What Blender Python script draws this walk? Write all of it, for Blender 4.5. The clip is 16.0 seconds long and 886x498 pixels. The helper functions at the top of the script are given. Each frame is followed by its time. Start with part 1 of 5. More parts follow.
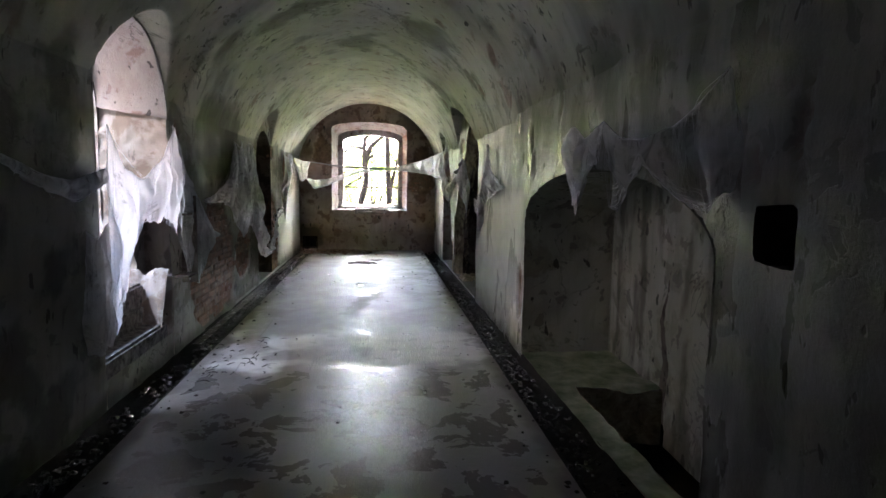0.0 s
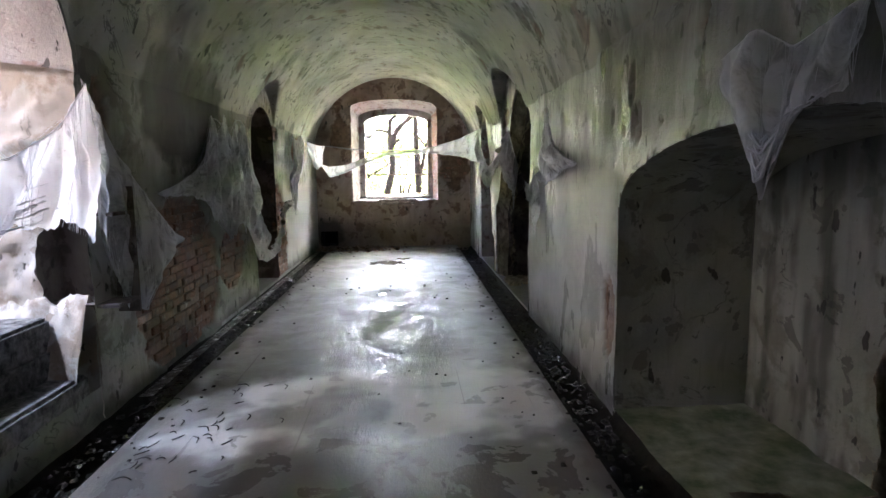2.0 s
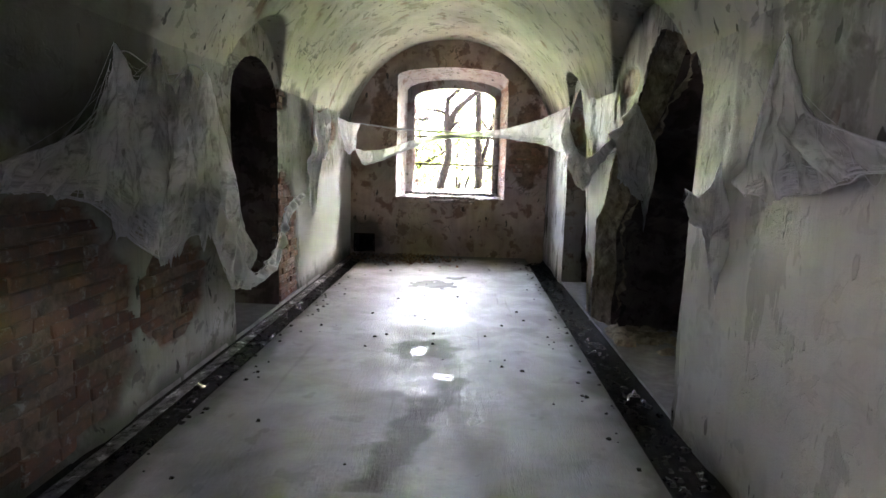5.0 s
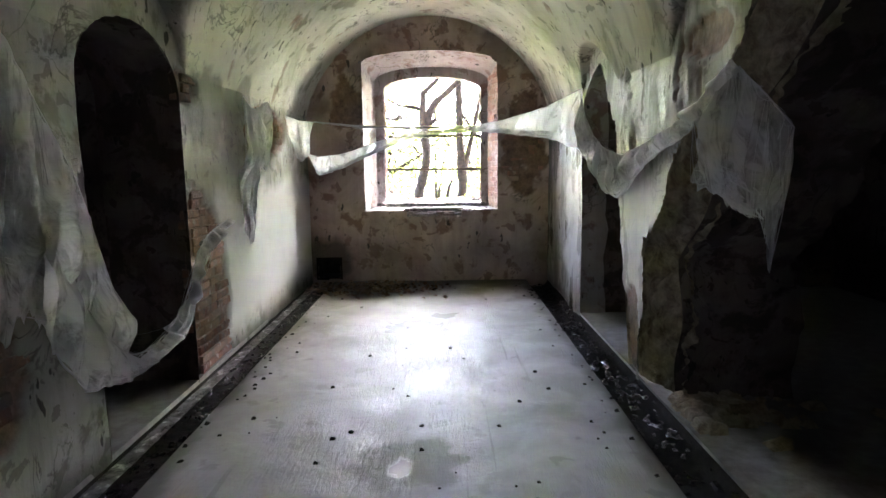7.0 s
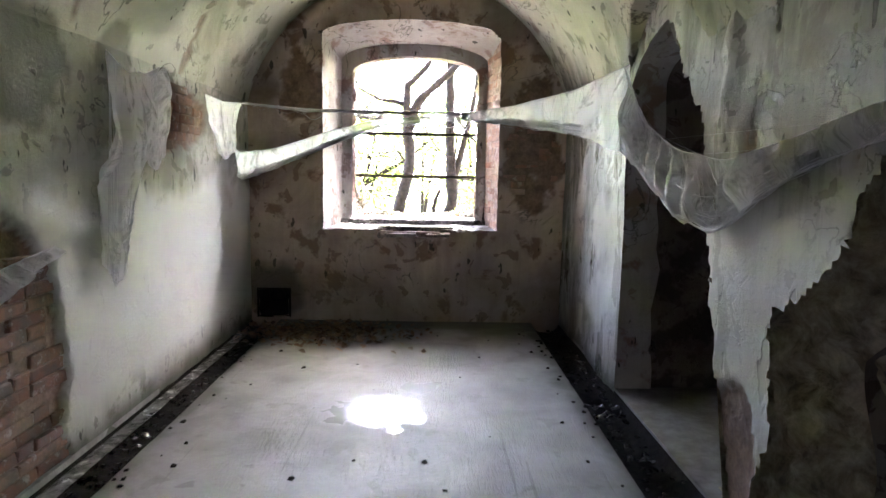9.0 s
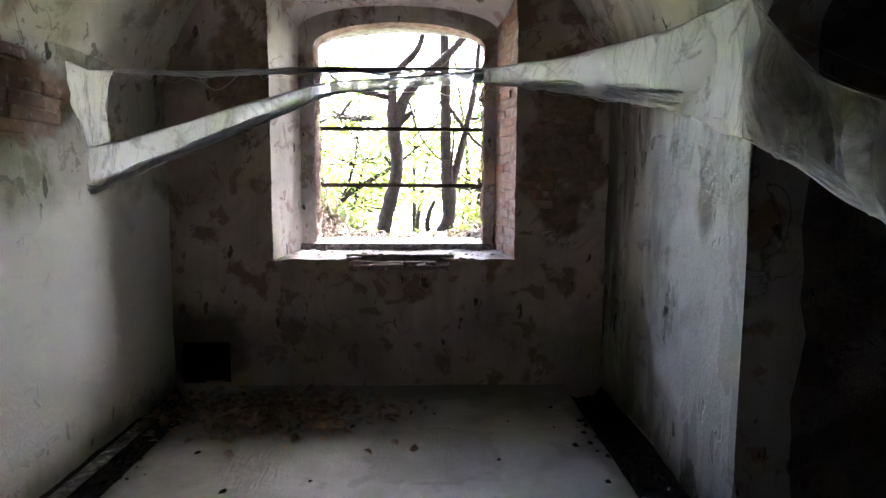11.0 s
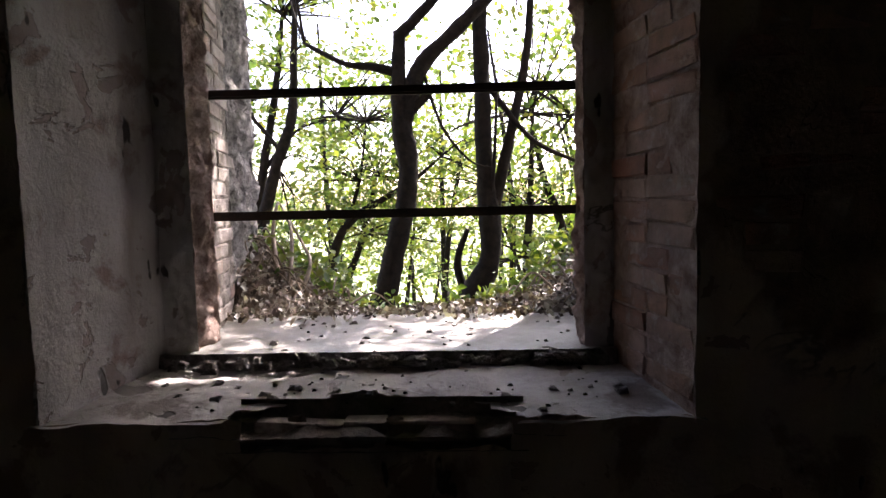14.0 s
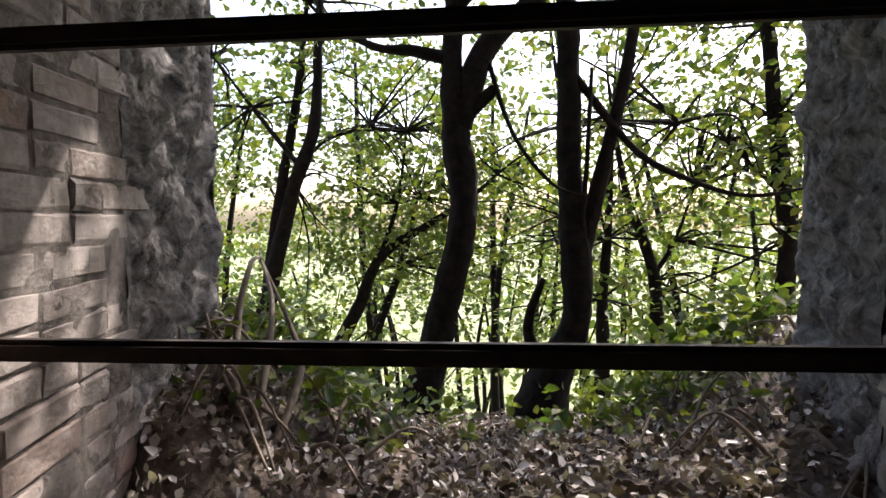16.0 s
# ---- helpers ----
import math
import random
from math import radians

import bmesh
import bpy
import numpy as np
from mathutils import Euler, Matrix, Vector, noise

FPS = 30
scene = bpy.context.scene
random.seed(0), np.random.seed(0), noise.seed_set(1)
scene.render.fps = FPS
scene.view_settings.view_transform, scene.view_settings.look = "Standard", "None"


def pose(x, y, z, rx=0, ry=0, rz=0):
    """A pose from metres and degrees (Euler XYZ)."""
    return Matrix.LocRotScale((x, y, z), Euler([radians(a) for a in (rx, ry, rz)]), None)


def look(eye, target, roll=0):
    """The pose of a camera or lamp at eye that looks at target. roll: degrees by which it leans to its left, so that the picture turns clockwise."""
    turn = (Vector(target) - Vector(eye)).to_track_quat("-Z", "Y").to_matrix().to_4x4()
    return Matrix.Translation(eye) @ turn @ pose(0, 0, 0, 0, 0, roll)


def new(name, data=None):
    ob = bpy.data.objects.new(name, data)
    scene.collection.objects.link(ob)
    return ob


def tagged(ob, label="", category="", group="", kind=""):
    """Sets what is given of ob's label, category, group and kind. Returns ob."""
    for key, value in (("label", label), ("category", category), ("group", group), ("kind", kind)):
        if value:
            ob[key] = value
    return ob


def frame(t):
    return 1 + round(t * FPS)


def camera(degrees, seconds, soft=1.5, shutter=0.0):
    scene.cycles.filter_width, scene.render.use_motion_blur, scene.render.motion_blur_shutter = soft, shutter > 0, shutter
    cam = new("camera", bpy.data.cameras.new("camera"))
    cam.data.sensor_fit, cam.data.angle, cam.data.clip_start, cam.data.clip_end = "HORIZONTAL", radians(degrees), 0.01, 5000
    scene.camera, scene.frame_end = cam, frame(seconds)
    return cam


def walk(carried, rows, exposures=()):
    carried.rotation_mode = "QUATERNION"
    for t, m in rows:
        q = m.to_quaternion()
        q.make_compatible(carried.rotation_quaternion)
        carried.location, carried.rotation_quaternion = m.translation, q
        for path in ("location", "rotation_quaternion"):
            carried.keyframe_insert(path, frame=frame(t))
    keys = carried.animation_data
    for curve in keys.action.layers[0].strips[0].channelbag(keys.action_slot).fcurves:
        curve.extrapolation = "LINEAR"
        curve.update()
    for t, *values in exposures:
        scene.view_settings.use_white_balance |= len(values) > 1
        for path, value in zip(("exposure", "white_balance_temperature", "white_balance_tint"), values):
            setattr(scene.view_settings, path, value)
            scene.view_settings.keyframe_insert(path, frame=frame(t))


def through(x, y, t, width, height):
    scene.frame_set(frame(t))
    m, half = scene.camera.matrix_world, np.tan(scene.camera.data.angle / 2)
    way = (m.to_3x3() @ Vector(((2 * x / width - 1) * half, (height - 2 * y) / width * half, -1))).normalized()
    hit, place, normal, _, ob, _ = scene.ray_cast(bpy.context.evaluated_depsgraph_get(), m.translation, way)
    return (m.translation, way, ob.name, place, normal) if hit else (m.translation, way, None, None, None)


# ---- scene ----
import bmesh
import math
import random
from mathutils import noise

cam = camera(74.0, 16.0)
PATH = [
    (0, (-0.028, -0.112, 1.525), (0.191, 1.865, 1.311), 0.9),
    (0.5, (-0.004, 0.316, 1.489), (0.279, 2.286, 1.288), -0.5),
    (1, (0.061, 0.783, 1.489), (0.137, 2.771, 1.277), 0.9),
    (1.5, (0.024, 1.234, 1.487), (0.093, 3.22, 1.263), -0.1),
    (2, (0.065, 1.668, 1.451), (0.172, 3.649, 1.199), -0.7),
    (2.5, (0.091, 2.225, 1.438), (0.123, 4.189, 1.062), 1.6),
    (3, (0.046, 2.683, 1.492), (0.121, 4.644, 1.103), -0.2),
    (3.5, (0.033, 3.157, 1.468), (0.038, 5.131, 1.145), -0.4),
    (4, (0.022, 3.576, 1.468), (-0.061, 5.555, 1.189), 1.8),
    (6.5, (0.009, 5.537, 1.467), (0.0, 7.515, 1.168), 0.5),
    (7, (-0.08, 6.039, 1.491), (-0.083, 8.02, 1.214), -0.7),
    (7.5, (-0.038, 6.557, 1.472), (-0.057, 8.539, 1.209), -1.4),
    (8, (-0.051, 6.963, 1.442), (-0.092, 8.944, 1.175), 1.1),
    (8.5, (-0.064, 7.408, 1.465), (-0.03, 9.393, 1.227), 0.5),
    (9, (-0.013, 7.875, 1.471), (0.024, 9.859, 1.224), 1.1),
    (11.5, (0.002, 9.975, 1.46), (0.06, 11.965, 1.271), 0.2),
    (12, (0.026, 10.457, 1.425), (0.022, 12.454, 1.319), 2.4),
    (12.5, (0.012, 10.905, 1.43), (0.015, 12.9, 1.293), 1.2),
    (13, (0.069, 11.36, 1.39), (0.005, 13.348, 1.177), 1.3),
    (13.5, (0.05, 11.834, 1.39), (-0.015, 13.809, 1.082), 2.1),
    (14, (0.034, 12.236, 1.497), (-0.027, 14.229, 1.336), -1.3),
    (14.5, (-0.005, 12.651, 1.544), (-0.182, 14.641, 1.457), 1.9),
    (15, (-0.138, 13.067, 1.548), (-0.306, 15.057, 1.444), -0.5),
    (15.5, (-0.161, 13.403, 1.564), (-0.31, 15.393, 1.432), -0.3),
    (16, (-0.175, 13.676, 1.654), (-0.368, 15.664, 1.542), -0.65),
]
EXPOSURES = [(0.0, 6.75, 6150, 22), (0.9, 6.8, 6150, 22), (1.4, 6.85, 6150, 21), (4.0, 7.1, 6250, 22), (7.0, 7.15, 6200, 22), (9.0, 6.95, 6200, 22), (11.5, 5.3, 6050, 22),
             (12.5, 4.0, 6250, 24), (13.5, 3.15, 6400, 24), (14.0, 2.85, 6550, 24), (14.5, 2.15, 6550, 23), (16.0, 1.7, 6500, 18)]
walk(cam, [(t, look(eye, target, roll)) for t, eye, target, roll in PATH], exposures=EXPOSURES)

# ---- light ----
world = bpy.data.worlds.new("sky")
scene.world = world
world.use_nodes = True
wn = world.node_tree.nodes
sky = wn.new("ShaderNodeTexSky")
sky.sky_type = 'NISHITA'
sky.sun_disc = False
sky.sun_elevation = math.radians(48)
sky.sun_rotation = math.radians(28)
sky.dust_density = 3.0
world.node_tree.links.new(sky.outputs[0], wn["Background"].inputs[0])
wn["Background"].inputs[1].default_value = 0.15

sun = new("sun", bpy.data.lights.new("sun", 'SUN'))
sun.data.energy = 4.0
sun.data.angle = math.radians(0.5)
sun.data.color = (1.0, 0.95, 0.87)
sun.matrix_world = look((5.5, 25.5, 13.5), (0, 15, 0.5))

# daylight that falls down the stair shaft into the side opening
shaft_light = new("shaft_daylight", bpy.data.lights.new("shaft_daylight", 'AREA'))
shaft_light.data.shape = 'RECTANGLE'
shaft_light.data.size, shaft_light.data.size_y = 0.55, 0.45
shaft_light.data.energy = 2.0
shaft_light.data.color = (0.62, 0.79, 1.0)
shaft_light.matrix_world = look((-3.25, 4.2, 3.5), (-1.9, 4.8, 0.9))


# ---- small tools ----
def fbm(x, y, z=0.0, scale=1.0, octaves=4):
    return noise.fractal((x * scale, y * scale, z * scale), 0.9, 2.1, octaves)


def smooth(a, b, v):
    v = min(1.0, max(0.0, (v - a) / (b - a)))
    return v * v * (3 - 2 * v)


def mesh_of(name, verts, faces, material, parent=None, label="", attrs=None, uvs=None, shade=True):
    me = bpy.data.meshes.new(name)
    me.from_pydata([tuple(v) for v in verts], [], faces)
    for key, values in (attrs or {}).items():
        at = me.attributes.new(key, 'FLOAT', 'POINT')
        at.data.foreach_set("value", values)
    if uvs is not None:
        layer = me.uv_layers.new(name="uv")
        idx = np.empty(len(me.loops), dtype=np.int32)
        me.loops.foreach_get("vertex_index", idx)
        layer.data.foreach_set("uv", np.array(uvs, dtype=np.float32)[idx].ravel())
    if shade:
        me.polygons.foreach_set("use_smooth", [True] * len(me.polygons))
    me.materials.append(material)
    me.update()
    ob = new(name, me)
    if parent is not None:
        ob.parent = parent
    if label:
        tagged(ob, label)
    return ob


def part(name, bm, material, parent, label=""):
    me = bpy.data.meshes.new(name)
    bm.to_mesh(me)
    bm.free()
    me.materials.append(material)
    ob = new(name, me)
    ob.parent = parent
    if label:
        tagged(ob, label)
    return ob


def grid_wall(name, place, u0, u1, v0, v1, res, material, hole=None, depth=None, marks=None, parent=None, flip=False):
    """A sheet on the plane place(u, v, d); hole(u, v) is negative inside openings, depth(u, v) the relief, marks give attributes."""
    nu, nv = max(1, round((u1 - u0) / res)), max(1, round((v1 - v0) / res))
    verts, vals = [], {k: [] for k in (marks or {})}
    for j in range(nv + 1):
        for i in range(nu + 1):
            u, v = u0 + (u1 - u0) * i / nu, v0 + (v1 - v0) * j / nv
            if hole is not None and 0 < i < nu:
                f = hole(u, v)
                if abs(f) < 0.75 * res:
                    e = 0.004
                    gu, gv = (hole(u + e, v) - f) / e, (hole(u, v + e) - f) / e
                    g = max(0.3, gu * gu + gv * gv)
                    u -= f * gu / g
                    if 0 < j < nv:
                        v -= f * gv / g
            d = depth(u, v) if depth else 0.0
            verts.append(place(u, v, d))
            for k, fn in (marks or {}).items():
                vals[k].append(fn(u, v))
    faces = []
    for j in range(nv):
        for i in range(nu):
            if hole is not None and hole(u0 + (u1 - u0) * (i + .5) / nu, v0 + (v1 - v0) * (j + .5) / nv) < 0:
                continue
            a = j * (nu + 1) + i
            q = (a, a + 1, a + nu + 2, a + nu + 1)
            faces.append(q[::-1] if flip else q)
    return mesh_of(name, verts, faces, material, parent, attrs=vals)


def patch(name, c00, c10, c11, c01, res, material, rough=0.01, parent=None, scale=3.0, seed=0.0, label=""):
    """A four-cornered sheet with an uneven surface."""
    c00, c10, c11, c01 = map(Vector, (c00, c10, c11, c01))
    n = (c10 - c00).cross(c01 - c00).normalized()
    nu = max(1, round(max((c10 - c00).length, (c11 - c01).length) / res))
    nv = max(1, round(max((c01 - c00).length, (c11 - c10).length) / res))
    verts, faces = [], []
    for j in range(nv + 1):
        for i in range(nu + 1):
            u, v = i / nu, j / nv
            p = c00.lerp(c10, u).lerp(c01.lerp(c11, u), v)
            e = min(1.0, 8 * min(u, 1 - u) + 0.25) * min(1.0, 8 * min(v, 1 - v) + 0.25)
            verts.append(p + n * (rough * e * (fbm(p.x + seed, p.y, p.z, scale) + 0.4 * fbm(p.x + seed, p.y, p.z, scale * 5, 5))))
    for j in range(nv):
        for i in range(nu):
            a = j * (nu + 1) + i
            faces.append((a, a + 1, a + nu + 2, a + nu + 1))
    return mesh_of(name, verts, faces, material, parent, label)


def sweep(name, ring_a, ring_b, steps, material, rough=0.0, parent=None, scale=3.0):
    """A band between two rows of points."""
    n, verts, faces = len(ring_a), [], []
    mid = sum((Vector(p) for p in ring_a), Vector()) / n
    for s in range(steps + 1):
        for a, b in zip(ring_a, ring_b):
            p = Vector(a).lerp(Vector(b), s / steps)
            out = (p - mid).normalized()
            k = 0.0 if s == 0 else 1.0
            verts.append(p + out * (rough * k * fbm(p.x, p.y, p.z, scale)))
    for s in range(steps):
        for i in range(n - 1):
            a = s * n + i
            faces.append((a, a + 1, a + n + 1, a + n))
    return mesh_of(name, verts, faces, material, parent)


def box_bm(bm, centre, size, bevel=0.0, turn=None):
    m = Matrix.Translation(centre) @ (turn.to_4x4() if turn else Matrix()) @ Matrix.Diagonal((*size, 1))
    r = bmesh.ops.create_cube(bm, size=1, matrix=m)
    if bevel:
        edges = {e for v in r['verts'] for e in v.link_edges}
        bmesh.ops.bevel(bm, geom=list(edges), offset=bevel, segments=2, affect='EDGES')


def arch(a0, a1, spring, apex, n=18, foot=0.0):
    """Points (u, v) from one foot over an elliptic head to the other foot, closely spaced."""
    c, w = (a0 + a1) / 2, (a1 - a0) / 2
    m = 14
    pts = [(a0, foot + (spring - foot) * i / m) for i in range(m)]
    pts += [(c - w * math.cos(math.pi * i / n), spring + (apex - spring) * math.sin(math.pi * i / n)) for i in range(n + 1)]
    pts += [(a1, spring - (spring - foot) * i / m) for i in range(1, m + 1)]
    return pts


def arch_sdf(u, v, a0, a1, spring, apex):
    c, w = (a0 + a1) / 2, (a1 - a0) / 2
    if v <= spring:
        return abs(u - c) - w
    q = math.hypot((u - c) / w, (v - spring) / (apex - spring))
    return (q - 1) * min(w, apex - spring)


# ---- materials ----
def material(name):
    m = bpy.data.materials.new(name)
    m.use_nodes = True
    return m, m.node_tree.nodes, m.node_tree.links, m.node_tree.nodes["Principled BSDF"]


def tex(ns, ls, coords, scale, detail=6.0, rough=0.6, distortion=0.0, stretch=None):
    t = ns.new("ShaderNodeTexNoise")
    t.inputs["Scale"].default_value = scale
    t.inputs["Detail"].default_value = detail
    t.inputs["Roughness"].default_value = rough
    t.inputs["Distortion"].default_value = distortion
    if stretch:
        mp = ns.new("ShaderNodeMapping")
        mp.inputs["Scale"].default_value = stretch
        ls.new(coords, mp.inputs[0])
        coords = mp.outputs[0]
    ls.new(coords, t.inputs["Vector"])
    return t.outputs[0]


def ramp(ns, ls, src, *stops):
    r = ns.new("ShaderNodeValToRGB")
    els = r.color_ramp.elements
    while len(els) < len(stops):
        els.new(0.5)
    for e, (p, c) in zip(els, stops):
        e.position = p
        e.color = (*c, 1) if isinstance(c, tuple) else (c, c, c, 1)
    ls.new(src, r.inputs[0])
    return r.outputs[0]


def mix(ns, ls, fac, a, b, mode='MIX'):
    m = ns.new("ShaderNodeMix")
    m.data_type, m.blend_type = 'RGBA', mode
    for src, i in ((fac, 0), (a, 6), (b, 7)):
        if isinstance(src, (int, float)):
            m.inputs[i].default_value = src
        elif isinstance(src, tuple):
            m.inputs[i].default_value = (*src, 1)
        else:
            ls.new(src, m.inputs[i])
    return m.outputs[2]


def maths(ns, ls, op, a, b=0.0):
    m = ns.new("ShaderNodeMath")
    m.operation = op
    m.use_clamp = True
    for src, i in ((a, 0), (b, 1)):
        if isinstance(src, (int, float)):
            m.inputs[i].default_value = src
        else:
            ls.new(src, m.inputs[i])
    return m.outputs[0]


def bump(ns, ls, bsdf, height, strength=0.4, distance=0.01):
    b = ns.new("ShaderNodeBump")
    b.inputs["Strength"].default_value = strength
    b.inputs["Distance"].default_value = distance
    ls.new(height, b.inputs["Height"])
    ls.new(b.outputs[0], bsdf.inputs["Normal"])


def attr(ns, name):
    a = ns.new("ShaderNodeAttribute")
    a.attribute_name = name
    return a.outputs["Fac"]


def plaster(name, light, dark, stain, moss=None, patches=0.5, rough=0.75, bare=True, streak=0.35, scabs=0.60):
    """Old lime plaster: blotches, run-down streaks, flaked spots and, where asked, a film of algae."""
    m, ns, ls, b = material(name)
    co = ns.new("ShaderNodeTexCoord").outputs["Object"]
    col = mix(ns, ls, ramp(ns, ls, tex(ns, ls, co, 1.1, 7, 0.62, 0.6), (0.36, 0.0), (0.62, 1.0)), dark, light)
    flak = ramp(ns, ls, tex(ns, ls, co, 3.2, 8, 0.6, 0.3), (patches, 0.0), (patches + 0.06, 1.0))
    col = mix(ns, ls, maths(ns, ls, 'MULTIPLY', flak, 0.75), col, stain)
    run = ramp(ns, ls, tex(ns, ls, co, 3.0, 5, 0.6, 0.2, (2.6, 2.6, 0.35)), (0.48, 0.0), (0.72, 1.0))
    col = mix(ns, ls, maths(ns, ls, 'MULTIPLY', run, streak), col, stain)
    if moss:
        col = mix(ns, ls, maths(ns, ls, 'MULTIPLY', ramp(ns, ls, tex(ns, ls, co, 0.8, 5, 0.6), (0.4, 0.0), (0.65, 1.0)), 0.7), col, moss)
    spots = ramp(ns, ls, tex(ns, ls, co, 26, 4, 0.7), (0.66, 0.0), (0.74, 1.0))
    col = mix(ns, ls, maths(ns, ls, 'MULTIPLY', spots, 0.5), col, stain)
    # a second coat flaked off in hard-edged scabs, drips, pits and hairline cracks
    scab = ramp(ns, ls, tex(ns, ls, co, 6.5, 9, 0.56, 0.5), (scabs, 0.0), (scabs + 0.014, 1.0))
    under = mix(ns, ls, 0.55, dark, stain)
    col = mix(ns, ls, maths(ns, ls, 'MULTIPLY', scab, 0.8), col, under)
    drip = ramp(ns, ls, tex(ns, ls, co, 7.0, 5, 0.6, 0.3, (2.4, 2.4, 0.22)), (0.56, 0.0), (0.62, 1.0))
    col = mix(ns, ls, maths(ns, ls, 'MULTIPLY', drip, streak * 0.55), col, under)
    pit = ramp(ns, ls, tex(ns, ls, co, 7.5, 3, 0.5, 0.0, (1.3, 1.3, 0.6)), (0.675, 0.0), (0.695, 1.0))
    col = mix(ns, ls, maths(ns, ls, 'MULTIPLY', pit, 0.85), col, (0.03, 0.027, 0.022))
    line = tex(ns, ls, co, 1.7, 6, 0.55, 0.9)
    crack = ramp(ns, ls, line, (0.491, 0.0), (0.498, 1.0), (0.502, 1.0), (0.509, 0.0))
    crack = maths(ns, ls, 'MULTIPLY', crack, ramp(ns, ls, tex(ns, ls, co, 1.3, 2, 0.5), (0.5, 0.0), (0.58, 1.0)))
    col = mix(ns, ls, maths(ns, ls, 'MULTIPLY', crack, 0.75), col, (0.05, 0.045, 0.035))
    fine = tex(ns, ls, co, 42, 6, 0.7)
    if bare:
        bk = mix(ns, ls, ramp(ns, ls, tex(ns, ls, co, 14, 6, 0.7), (0.35, 0.0), (0.65, 1.0)), (0.14, 0.09, 0.065), (0.32, 0.215, 0.155))
        col = mix(ns, ls, attr(ns, "bare"), col, bk)
        # this mask holds damp, and on the near right wall painted shade too
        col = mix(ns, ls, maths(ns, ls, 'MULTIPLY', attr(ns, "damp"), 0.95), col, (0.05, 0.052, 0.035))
        col = mix(ns, ls, attr(ns, "white"), col, (0.66, 0.66, 0.63))
    ls.new(col, b.inputs["Base Color"])
    rg = ramp(ns, ls, tex(ns, ls, co, 2.2, 5, 0.6, 0.0, (1.5, 1.5, 0.5)), (0.35, rough - 0.22), (0.6, rough + 0.1))
    ls.new(rg, b.inputs["Roughness"])
    hgt = mix(ns, ls, 0.45, fine, tex(ns, ls, co, 6, 6, 0.6))
    hgt = mix(ns, ls, maths(ns, ls, 'MULTIPLY', scab, 0.5), hgt, (0.0, 0.0, 0.0))
    hgt = mix(ns, ls, pit, hgt, (0.0, 0.0, 0.0))
    bump(ns, ls, b, hgt, 0.75, 0.016)
    return m


M_WALL = plaster("limewash_plaster", (0.53, 0.52, 0.475), (0.28, 0.277, 0.24), (0.10, 0.095, 0.07), (0.40, 0.395, 0.29), 0.54)
M_WET = plaster("wet_plaster", (0.50, 0.495, 0.465), (0.26, 0.258, 0.235), (0.10, 0.10, 0.08), (0.40, 0.395, 0.32), 0.55, 0.42, streak=0.7)
M_FAR = plaster("sooty_plaster", (0.64, 0.51, 0.43), (0.33, 0.245, 0.20), (0.18, 0.095, 0.065), None, 0.56, 0.8, streak=0.2, scabs=0.605)
M_VAULT = plaster("vault_plaster", (0.59, 0.58, 0.50), (0.34, 0.34, 0.28), (0.11, 0.10, 0.07), (0.45, 0.44, 0.30), 0.58, 0.7, streak=0.0, scabs=0.62)
M_REVEAL = plaster("reveal_plaster", (0.52, 0.50, 0.48), (0.36, 0.33, 0.31), (0.22, 0.13, 0.10), None, 0.56, 0.8, bare=False)
M_SILL = plaster("sill_plaster", (0.56, 0.54, 0.52), (0.34, 0.32, 0.30), (0.13, 0.10, 0.085), None, 0.57, 0.75, bare=False)
# darkened plaster: the shade inside rooms and niches is put into its colour
M_ROOM = plaster("shaded_room_plaster", (0.20, 0.17, 0.15), (0.085, 0.06, 0.05), (0.04, 0.027, 0.022), None, 0.5, 0.85, bare=False)
M_SHAFT = plaster("rubble_render", (0.56, 0.52, 0.47), (0.37, 0.32, 0.27), (0.24, 0.18, 0.13), None, 0.52, 0.9, bare=False)


def rubble_material(name, a, b2, rough=0.9, scale=9):
    m, ns, ls, b = material(name)
    co = ns.new("ShaderNodeTexCoord").outputs["Object"]
    col = mix(ns, ls, ramp(ns, ls, tex(ns, ls, co, scale, 8, 0.7, 0.4), (0.35, 0.0), (0.66, 1.0)), a, b2)
    ls.new(col, b.inputs["Base Color"])
    b.inputs["Roughness"].default_value = rough
    bump(ns, ls, b, tex(ns, ls, co, scale * 3, 8, 0.75), 0.9, 0.03)
    return m


M_RUBBLE = rubble_material("broken_masonry", (0.15, 0.115, 0.08), (0.58, 0.50, 0.36))
M_BAREBRICK = rubble_material("bare_brickwork", (0.20, 0.115, 0.09), (0.56, 0.44, 0.38), 0.9, 14)
M_STONE = rubble_material("weathered_stone", (0.045, 0.04, 0.038), (0.40, 0.375, 0.35), 0.95, 17)
M_SOIL = rubble_material("leaf_mould", (0.05, 0.038, 0.028), (0.15, 0.11, 0.08))
M_MORTAR = rubble_material("mortar", (0.10, 0.082, 0.07), (0.30, 0.26, 0.225), 0.9, 16)


